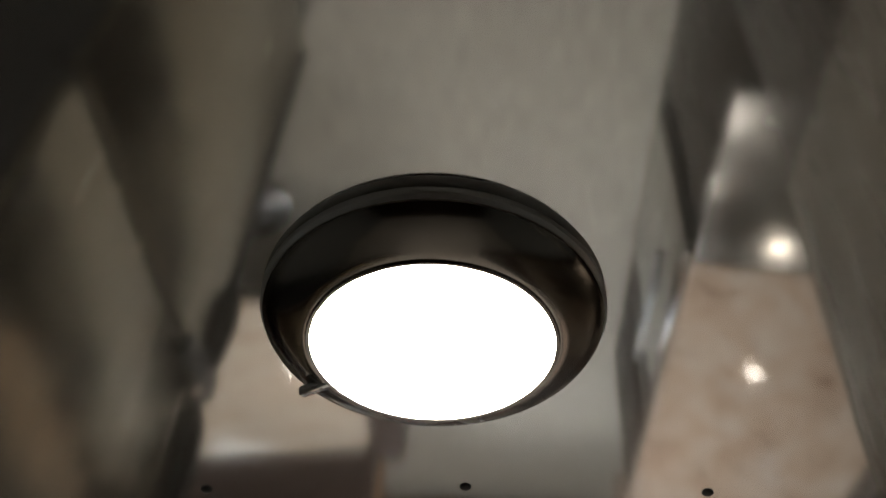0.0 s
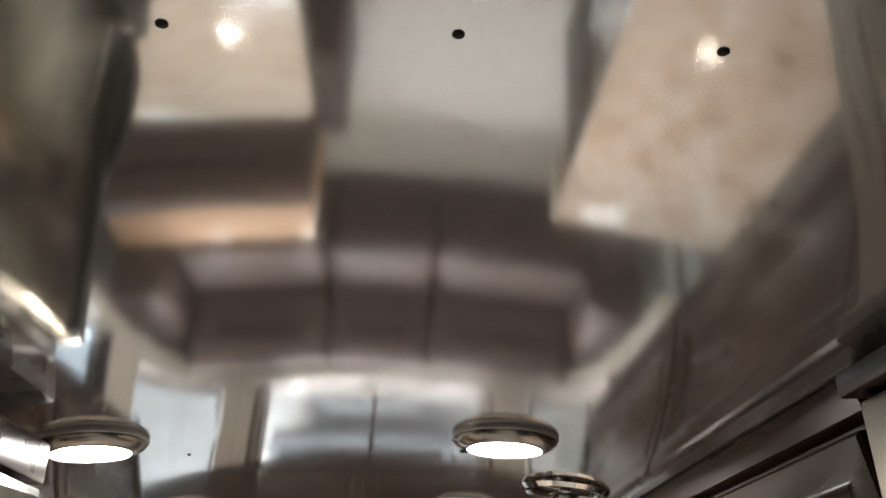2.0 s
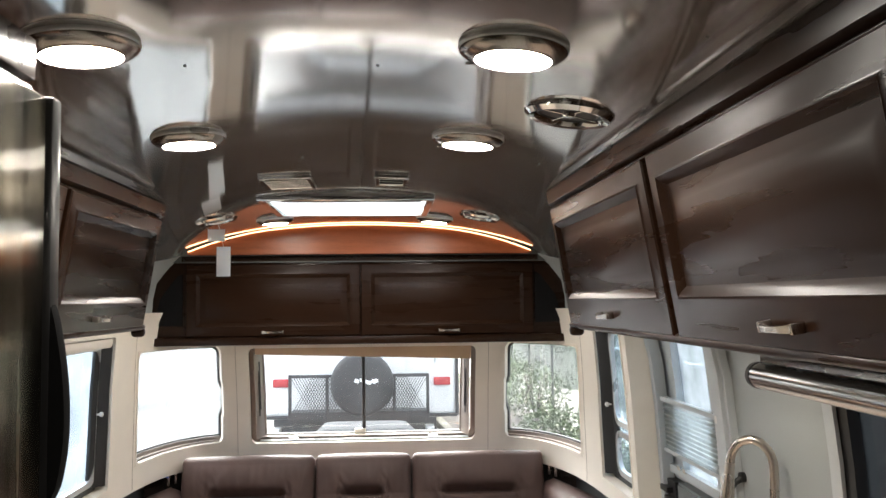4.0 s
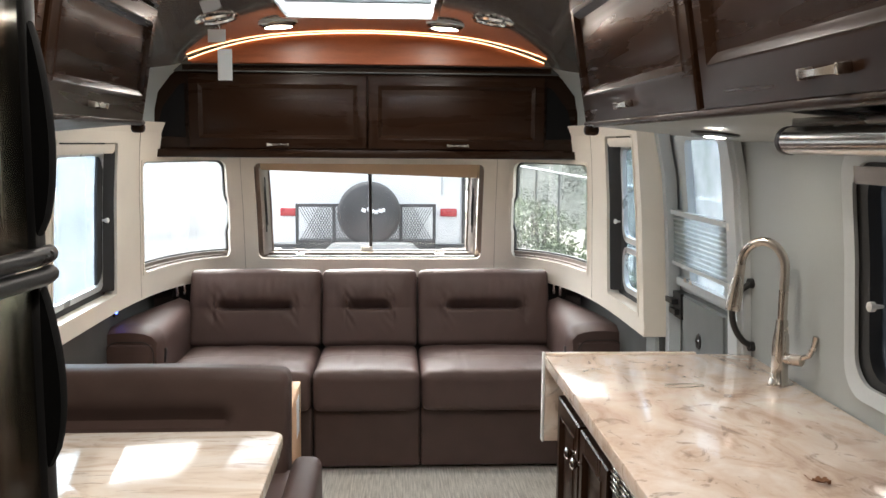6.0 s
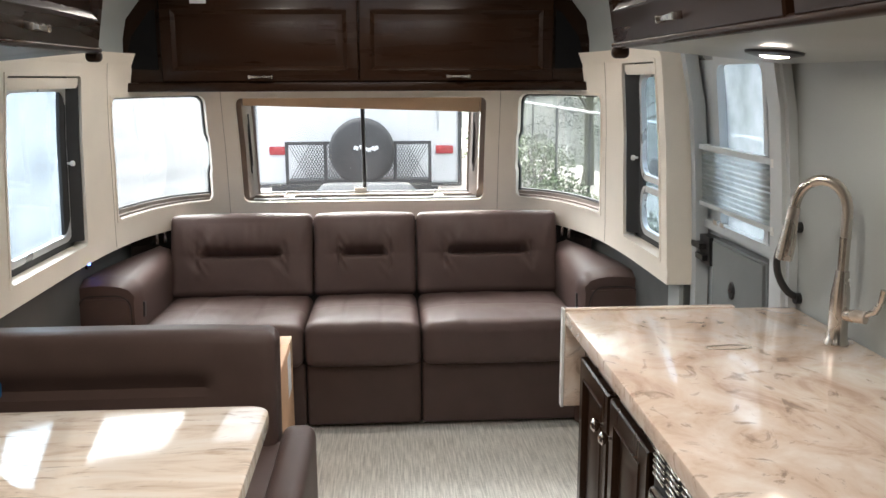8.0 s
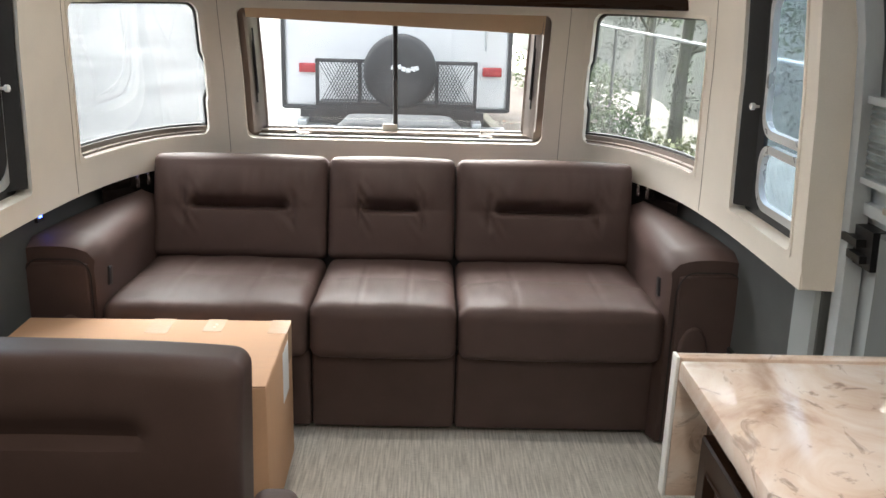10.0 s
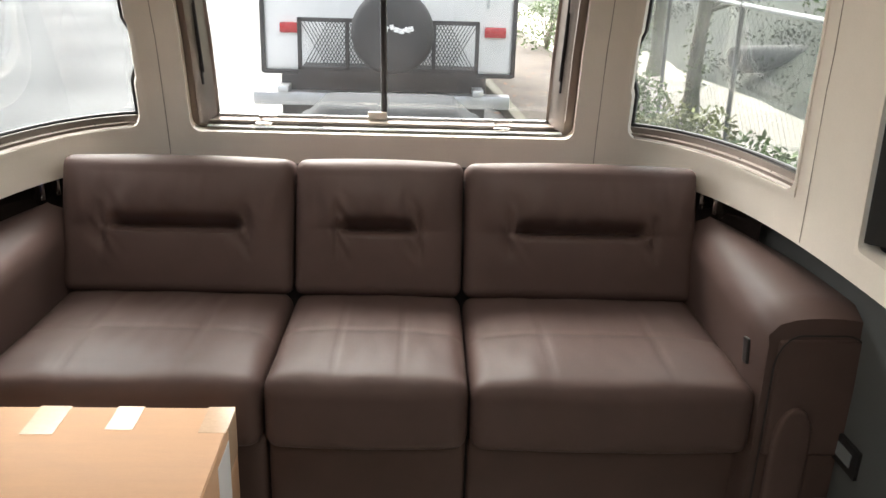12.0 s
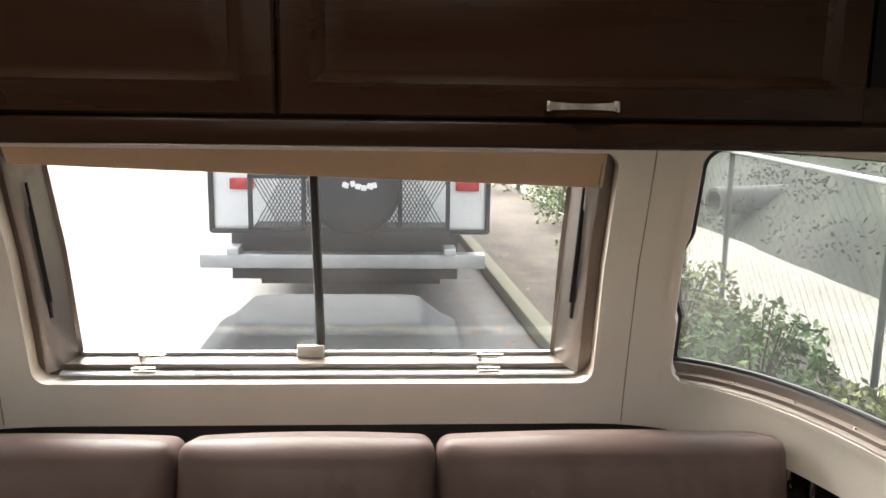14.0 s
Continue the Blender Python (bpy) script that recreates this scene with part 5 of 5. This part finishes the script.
solid("wire_loop", b, M_NICKEL, "thin metal wire loop lying on the countertop", "wire", at=pose(0.915, 1.375, 0.911))
bk = thing("blue_booklet", "blue printed booklet leaning on the dinette bench back", "booklet", at=pose(-1.06, 1.80, 0.51))
part("cover", bx(-0.075, 0.075, -0.003, 0.003, 0.0, 0.235), M_BLUE, bk, at=pose(0, 0, 0, -12, 0, 0))
for i, w in enumerate((0.045, 0.06, 0.03)):
    part("print_bar", bx(0.0, w, -0.0045, -0.002, 0.19 - i * 0.04, 0.205 - i * 0.04), M_TAGPAPER, bk, at=pose(-0.03, 0, 0, -12, 0, 0))


# ---- outside: ground, kerb, planting, fence, the neighbouring trailer ----
ZG = -0.55
M_LOT = material("wet_pale_concrete", (0.125, 0.126, 0.126), 0.75, spec=0.15, vary=0.30, scale=0.35, fine=6, bump=0.05, rough_vary=0.2)
M_KERB = material("mossy_kerb_concrete", (0.15, 0.145, 0.105), 0.8, vary=0.25, scale=2, fine=40, bump=0.2)
M_MULCH = material("bark_mulch", (0.078, 0.063, 0.050), 0.9, vary=0.6, scale=4, fine=30, bump=0.6, dist=0.02)
M_PATH = material("pale_gravel_path", (0.42, 0.395, 0.34), 0.85, vary=0.25, scale=1.2, fine=25, bump=0.3, dist=0.01)
M_BANKSTONE = material("weathered_concrete_pipe", (0.20, 0.20, 0.185), 0.85, vary=0.3, scale=4, fine=40, bump=0.2)
M_BANK = material("dull_grass_bank", (0.052, 0.060, 0.045), 0.9, vary=0.7, scale=0.8, fine=12, bump=0.4, dist=0.03)
M_LEAF = material("shrub_leaves", (0.11, 0.17, 0.05), 0.6, vary=0.55, scale=3, fine=20, bump=0.1)
M_LEAF2 = material("yellow_green_leaves", (0.18, 0.20, 0.065), 0.6, vary=0.5, scale=4, fine=20, bump=0.1)
M_SCRUB = material("dull_scrub", (0.085, 0.10, 0.07), 0.8, vary=0.5, scale=2, fine=15, bump=0.1)
M_TWIG = material("shrub_twigs", (0.10, 0.075, 0.05), 0.9, vary=0.3, fine=40, bump=0.3)
M_BARK = material("mossy_bark", (0.14, 0.14, 0.095), 0.9, vary=0.5, scale=5, fine=40, bump=0.6, dist=0.01)
M_GALV = material("galvanised_pipe", (0.58, 0.60, 0.60), 0.4, 0.6, vary=0.1, fine=80, bump=0.05)
M_POST = material("weathered_fence_post", (0.17, 0.18, 0.17), 0.6, 0.2, vary=0.2)
M_RAIL = material("pale_fence_rail", (0.62, 0.64, 0.63), 0.5, 0.1, vary=0.15)
M_WIRE = material("chain_link_wire", (0.10, 0.11, 0.105), 0.5, 0.5, vary=0.15)
M_RV = material("white_trailer_skin", (0.82, 0.82, 0.81), 0.3, vary=0.04, scale=1.5, fine=60, bump=0.02)
M_RED = material("red_tail_lens", (0.45, 0.02, 0.025), 0.25, vary=0.15, bump=0.02)
M_RACK = material("black_painted_rack", (0.02, 0.02, 0.022), 0.5, vary=0.2)
M_VINYL = material("black_tyre_cover", (0.014, 0.015, 0.017), 0.6, vary=0.2, scale=6, fine=80, bump=0.1)
M_PLATE = material("diamond_plate_aluminium", (0.46, 0.47, 0.48), 0.4, 0.6, vary=0.2, scale=8, fine=45, bump=0.6, dist=0.004)
M_LPGREY = material("weathered_grey_cover", (0.034, 0.038, 0.042), 0.8, spec=0.06, vary=0.3, scale=5, fine=30, bump=0.08)
M_WOODS = material("far_woods", (0.07, 0.085, 0.06), 0.9, vary=0.5, scale=0.5, fine=4, bump=0.2)

solid("ground", bx(-400, 400, -400, 500, ZG - 0.1, ZG), M_LOT, "pale wet concrete lot reaching to the horizon", "ground", kind="structure", smooth=False)
KA = math.degrees(math.atan2(1.53 - 1.27, 12.7 - 8.8))
KM = pose(1.53, 8.8, ZG, 0, 0, KA)
solid("kerb", bx(-0.16, 0.0, -9, 30, 0, 0.14, 0.03), M_KERB, "low mossy concrete kerb", "kerb", kind="structure", at=KM)
b = bmesh.new()
random.seed(11)
grid_faces(b, [[(0.0 + 0.12 * i, -9 + 0.3 * j, 0.10 + 0.05 * noise.noise(Vector((i * 0.4, j * 0.5, 0)))) for i in range(16)] for j in range(131)])
solid("planting_bed", b, M_MULCH, "brown bark mulch planting bed behind the kerb", "planting bed", kind="structure", at=KM)
b = bmesh.new()
grid_faces(b, [[(1.8 + 0.22 * i, -9 + 0.8 * j, 0.09 + 0.10 * noise.noise(Vector((i * 0.5, j * 0.3, 4))) - 0.05 * i / 9) for i in range(10)] for j in range(50)])
solid("gravel_path", b, M_PATH, "pale gravel ground beyond the fence", "path", kind="structure", at=KM)
b = bmesh.new()
grid_faces(b, [[(3.7 + 0.8 * i, -14 + 1.2 * j, 0.02 + 0.42 * i + 0.25 * noise.noise(Vector((i * 0.6, j * 0.4, 9)))) for i in range(16)] for j in range(56)])
solid("grass_bank", b, M_BANK, "dull green grassy bank rising behind the path", "bank", kind="structure", at=KM)


def leaves(bm, centre, radii, count, size, seed, ground=ZG):
    r = random.Random(seed)
    verts, faces = [], []
    for _ in range(count):
        while True:
            d = Vector((r.uniform(-1, 1), r.uniform(-1, 1), r.uniform(-1, 1)))
            if 0.45 < d.length < 1:
                break
        k = 1 + 0.30 * noise.noise(d * 2.2 + Vector((seed, 0, 0)))
        p = Vector(centre) + Vector((d.x * radii[0], d.y * radii[1], d.z * radii[2])) * k
        if p.z < ground + 0.05:
            continue
        a = Vector((r.uniform(-1, 1), r.uniform(-1, 1), r.uniform(-0.6, 1))).normalized()
        c = a.cross(Vector((r.uniform(-1, 1), r.uniform(-1, 1), r.uniform(-1, 1)))).normalized()
        s = size * r.uniform(0.6, 1.3)
        n = len(verts)
        verts += [p - a * s, p + c * s * 0.45, p + a * s, p - c * s * 0.45]
        faces.append((n, n + 1, n + 2, n + 3))
    for v in verts:
        bm.verts.new(v)
    bm.verts.ensure_lookup_table()
    off = len(bm.verts) - len(verts)
    for f in faces:
        bm.faces.new([bm.verts[off + i] for i in f])
    return bm


def shrub(x, y, w, h, mat, seed, label, count=1700):
    s = thing("shrub", label, "shrub", "shrubs behind the kerb", at=pose(x, y, ZG))
    b = bmesh.new()
    r = random.Random(seed)
    for k in range(9):
        a, t = r.uniform(0, 6.28), r.uniform(0.3, 0.8)
        top = Vector((math.cos(a) * w * t * 0.6, math.sin(a) * w * t * 0.6, h * r.uniform(0.7, 1.0)))
        tube([(0, 0, 0.0), top * 0.5 + Vector((0, 0, 0.06)), top], 0.01, 5, bm=b, radii=[0.014, 0.009, 0.004])
    part("stems", b, M_TWIG, s)
    b = leaves(bmesh.new(), (0, 0, h * 0.52), (w, w * 1.15, h * 0.52), count, 0.035, seed, 0.0)
    part("foliage", b, mat, s, smooth=False)
    return s


random.seed(3)
SHRUBS = ((2.45, 7.2, 0.5, 0.8, 0), (2.5, 8.8, 0.5, 0.75, 1), (2.35, 10.6, 0.5, 0.8, 0), (2.85, 14.9, 0.65, 0.95, 0), (3.0, 16.8, 0.7, 1.0, 0),
          (2.6, 6.2, 0.5, 0.6, 1), (2.85, 5.0, 0.45, 0.5, 1), (2.3, 5.5, 0.35, 0.45, 0), (2.6, 19.0, 0.8, 1.1, 0))
for i, (x, y, w, h, k) in enumerate(SHRUBS):
    shrub(x, y, w, h, (M_LEAF, M_LEAF2)[k], 20 + i, ("rounded green shrub growing in the mulch", "straggly yellow-green shrub growing in the mulch")[k])

b = bmesh.new()
r = random.Random(41)
for i in range(150):
    u, v = r.uniform(0.0, 6.0), r.uniform(0.0, 26.0)
    p = KM @ Vector((3.9 + u, -6 + v, 0.20 + 0.525 * u))
    q = r.uniform(0.35, 0.8)
    leaves(b, p, (q, q, q * 0.6), 170, 0.035, 900 + i)
solid("bank_scrub", b, M_SCRUB, "tangled dull green scrub growing over the bank", "scrub", kind="stuff", smooth=False)

# fence: posts, rail, wires
fence = thing("chain_link_fence", "galvanised chain-link fence with a pipe top rail", "fence", at=pose(3.1, 9, ZG))
YF = (2.0, 22.0)
for i in range(9):
    y = YF[0] + 2.5 * i
    under(fence, part("post", lathe([(0.024, 0), (0.024, 1.60), (0.028, 1.605), (0.018, 1.63), (0.0, 1.64)], 12), M_POST, at=pose(3.1, y, ZG)))
under(fence, part("top_rail", tube([(3.1, YF[0], ZG + 1.6), (3.1, YF[1], ZG + 1.6)], 0.021, 10), M_RAIL))
b = bmesh.new()
n = int((YF[1] - YF[0]) / 0.12)
for i in range(-15, n):
    for s in (-1, 1):
        ya = YF[0] + i * 0.12 + (1.55 if s < 0 else 0)
        yb = ya + s * 1.55
        za, zb = ZG + 0.04, ZG + 1.59
        lo, hi = max(min(ya, yb), YF[0]), min(max(ya, yb), YF[1])
        if hi - lo < 0.05:
            continue
        f = lambda yy: za + (zb - za) * (yy - ya) / (yb - ya)
        p, q = Vector((3.1, lo, f(lo))), Vector((3.1, hi, f(hi)))
        vs = [bm_v for bm_v in (b.verts.new(p + Vector((-0.0012, 0, -0.0006))), b.verts.new(p + Vector((0.0012, 0, 0.0008))), b.verts.new(q + Vector((0.0012, 0, 0.0008))), b.verts.new(q + Vector((-0.0012, 0, -0.0006))))]
        b.faces.new(vs)
mesh_wire = part("wire_mesh", b, M_WIRE, smooth=False)
tagged(mesh_wire, kind="stuff")
under(fence, mesh_wire)


def tree(x, y, h, r0, seed, label):
    t = thing("tree", label, "tree", "trees by the fence", at=pose(x, y, ZG))
    r = random.Random(seed)
    b = bmesh.new()
    pts = [Vector((0.08 * noise.noise(Vector((k * 0.4, seed, 0))), 0.08 * noise.noise(Vector((seed, k * 0.4, 0))), h * k / 10)) for k in range(11)]
    tube(pts, r0, 10, bm=b, radii=[r0 * (1.25 if k == 0 else 1 - 0.07 * k) for k in range(11)])
    tips = []
    for k in range(14):
        base = pts[3 + k % 7]
        a = r.uniform(0, 6.28)
        L = r.uniform(0.6, 1.5)
        tip = base + Vector((math.cos(a) * L, math.sin(a) * L, r.uniform(0.3, 1.0)))
        tube([base, base.lerp(tip, 0.5) + Vector((0, 0, 0.1)), tip], 0.02, 6, bm=b, radii=[0.03, 0.018, 0.006])
        tips.append(tip)
    part("trunk", b, M_BARK, t)
    b = bmesh.new()
    for i, tip in enumerate(tips):
        leaves(b, tip, (0.45, 0.45, 0.35), 160, 0.05, seed * 31 + i, 0.0)
    leaves(b, (0, 0, 0.9), (r0 * 1.6, r0 * 1.6, 0.9), 260, 0.03, seed, 0.0)
    part("crown", b, M_LEAF, t, smooth=False)
    return t


tree(3.42, 11.7, 4.6, 0.10, 2, "slim tree with an ivy-grown mossy trunk")
tree(3.9, 15.5, 5.0, 0.11, 5, "slim mossy tree behind the fence")
tree(5.2, 8.2, 5.2, 0.10, 8, "slim mossy tree on the path's far side")

culvert = thing("culvert_pipe", "grey concrete culvert pipe end in the bank", "pipe", at=pose(4.9, 14.6, ZG))
part("pipe_wall", lathe([(0.15, 0.0), (0.20, 0.0), (0.21, 0.02), (0.21, 1.6), (0.15, 1.6), (0.15, 0.0)], 28, axis="x", caps=False), M_BANKSTONE, culvert, at=pose(0, 0, 0.50, 0, 0, 20))
# added black disc inside the pipe paints the shade of its depth
part("dark_end", lathe([(0.0, 0.5), (0.155, 0.5)], 28, axis="x", caps=False), M_RUBBER, culvert, at=pose(0, 0, 0.50, 0, 0, 20))

# far woods all round
b = bmesh.new()
for i in range(110):
    a = 2 * math.pi * i / 110
    if 95 < math.degrees(a) < 265:
        continue
    rr = 70 + 22 * noise.noise(Vector((i * 0.3, 3, 0)))
    if 0.0 < math.degrees(a) < 75 or math.degrees(a) > 285:
        rr *= 0.42
    leaves(b, (rr * math.cos(a), 8 + rr * math.sin(a), 2.2), (4.5, 4.5, 4.5 + 2 * noise.noise(Vector((i, 1, 5)))), 150, 0.8, 400 + i)
solid("far_woods", b, M_WOODS, "dull green woods in the distance", "woods", kind="stuff", smooth=False)


# ---- neighbouring white trailer ----
rv = thing("white_travel_trailer", "white travel trailer parked close behind, its back towards the window", "trailer", at=pose(-0.28, 12, ZG))
under(rv, part("body", bx(-1.385, 0.96, 9.42, 16.5, 0.33, 2.9, 0.06, 3), M_RV))
for x in (-1.385, 0.96):
    under(rv, part("corner_trim", bx(x - 0.02, x + 0.02, 9.40, 9.46, 0.33, 2.85, 0.008), M_RACK))
under(rv, part("bottom_trim", bx(-1.385, 0.96, 9.395, 9.425, 0.32, 0.36, 0.006), M_RACK))
under(rv, part("chassis", bx(-1.2, 0.7, 9.3, 16.0, -0.05, 0.33), M_RACK))
for x in (-1.122, 0.779):
    l = under(rv, part("tail_light", bx(x - 0.10, x + 0.10, 9.385, 9.43, 0.695, 0.79, 0.012), M_RED))
under(rv, part("bumper", bx(-1.44, 0.92, 9.15, 9.30, 0.07, 0.19, 0.012), M_PLATE, label="diamond-plate aluminium bumper"))
for x in (-1.16, 0.62):
    under(rv, part("bumper_bracket", bx(x - 0.05, x + 0.05, 9.1, 9.4, 0.19, 0.25, 0.01), M_GALV))
rack = under(rv, part("cargo_rack", bmesh.new(), M_RACK))
b = bmesh.new()
X0, X1, Z0, Z1 = -0.985, 0.60, 0.43, 0.88
for a in ((X0, X1, Z1 - 0.035, Z1), (X0, X1, Z0, Z0 + 0.035), (X0, X0 + 0.035, Z0, Z1), (X1 - 0.035, X1, Z0, Z1), (-0.57, -0.535, Z0, Z1), (0.185, 0.22, Z0, Z1)):
    bx(a[0], a[1], 8.87, 8.91, a[2], a[3], 0.004, 1, bm=b)
bx(X0, X1, 8.88, 9.38, Z0 - 0.05, Z0, bm=b)
under(rack, part("rack_frame", b, M_RACK))
b = bmesh.new()
for i in range(-12, 66):
    for s in (-1, 1):
        xa = X0 + i * 0.03 + (0.45 if s < 0 else 0)
        # slanted strands within the rack
        p, q = Vector((xa, 8.89, Z0)), Vector((xa + s * 0.26, 8.89, Z1))
        if min(p.x, q.x) < X0 or max(p.x, q.x) > X1:
            continue
        b.faces.new([b.verts.new(v) for v in (p + Vector((-0.0045, 0, 0)), p + Vector((0.0045, 0, 0)), q + Vector((0.0045, 0, 0)), q + Vector((-0.0045, 0, 0)))])
under(rack, part("expanded_mesh", b, M_WIRE, smooth=False))
tyre = under(rv, part("spare_tyre_cover", lathe([(0.0, 0.0), (0.20, -0.006), (0.30, 0.0), (0.335, 0.02), (0.352, 0.06), (0.352, 0.18), (0.33, 0.21), (0.0, 0.22)], 48, axis="y"), M_VINYL, label="round black spare tyre cover", at=pose(-0.152, 8.62, 0.786)))
for i, (w, x, z, rz) in enumerate(((0.05, -0.02, 0.02, 20), (0.035, 0.04, 0.03, -15), (0.04, 0.075, 0.01, 10), (0.045, 0.12, 0.0, 0), (0.05, 0.165, 0.012, 18), (0.04, 0.20, 0.02, -10))):
    under(tyre, part("emblem_stroke", bx(-w / 2, w / 2, -0.003, 0.003, -0.012, 0.03, 0.003), M_TAGPAPER, at=pose(-0.152 + x - 0.04, 8.612, 0.80 + z, 0, rz, 0)))
for x in (-1.30, 0.76):
    w = under(rv, part("wheel", lathe([(0.0, -0.11), (0.20, -0.11), (0.22, -0.09), (0.33, -0.11), (0.36, -0.07), (0.36, 0.07), (0.33, 0.11), (0.0, 0.11)], 28, axis="x"), M_VINYL, at=pose(x, 12.6, ZG + 0.36)))
under(rv, part("axle_skirt", bx(-1.1, 0.6, 10.2, 15.8, -0.30, -0.05), M_RACK))
lad = under(rv, part("ladder", tube([(0.70, 9.36, 0.96), (0.70, 9.34, 2.8)], 0.014, 8), M_GALV))
for z in (1.24, 1.54, 1.84):
    under(lad, part("rung", tube([(0.70, 9.34, z), (0.94, 9.34, z)], 0.012, 8), M_RACK))

# ---- gas bottle cover on the drawbar ----
lp = thing("gas_bottle_cover", "weathered grey plastic gas bottle cover on the drawbar", "cover", at=pose(-0.03, 4.66, ZG))
b = bmesh.new()
rows = []
for z, hx, hy in ((0.30, 0.395, 0.32), (0.785, 0.395, 0.32), (0.80, 0.39, 0.315), (0.812, 0.375, 0.30), (0.815, 0.36, 0.285), (0.885, 0.285, 0.205), (0.900, 0.272, 0.19), (0.905, 0.25, 0.17)):
    row = []
    for i in range(72):
        a = 2 * math.pi * i / 72
        c, s = math.cos(a), math.sin(a)
        k = (abs(c) ** 9 + abs(s) ** 9) ** (-1 / 9)
        row.append((-0.02 + hx * c * k, 4.70 + hy * s * k, z))
    rows.append(row)
vs = grid_faces(b, rows, True)
b.faces.new(vs[-1]); b.faces.new(vs[0])
under(lp, part("shell", b, M_LPGREY))
under(lp, part("drawbar", bx(-0.5, 0.44, 4.45, 4.95, -0.1, 0.30), M_RACK))
under(lp, part("stand", bx(-0.08, 0.02, 4.6, 4.7, ZG, -0.1), M_RACK))

# fallen leaves along the kerb
b = bmesh.new()
r = random.Random(77)
for i in range(420):
    k = r.random() ** 1.6
    p = KM @ Vector((-0.18 - 0.9 * k if r.random() < 0.45 else 1.7 * r.random(), r.uniform(-5, 7), 0.0))
    inside = (KM.inverted() @ p).x > 0
    p.z = ZG + (0.16 if inside else 0.008)
    a = r.uniform(0, 6.28)
    s = r.uniform(0.02, 0.045)
    d = Vector((math.cos(a), math.sin(a), r.uniform(-0.2, 0.3))) * s
    e = Vector((-math.sin(a), math.cos(a), r.uniform(-0.2, 0.3))) * s * 0.6
    b.faces.new([b.verts.new(v) for v in (p - d, p + e, p + d, p - e)])
solid("fallen_leaves", b, M_LEAFDRY, "brown fallen leaves scattered along the kerb", "leaves", kind="stuff", smooth=False)
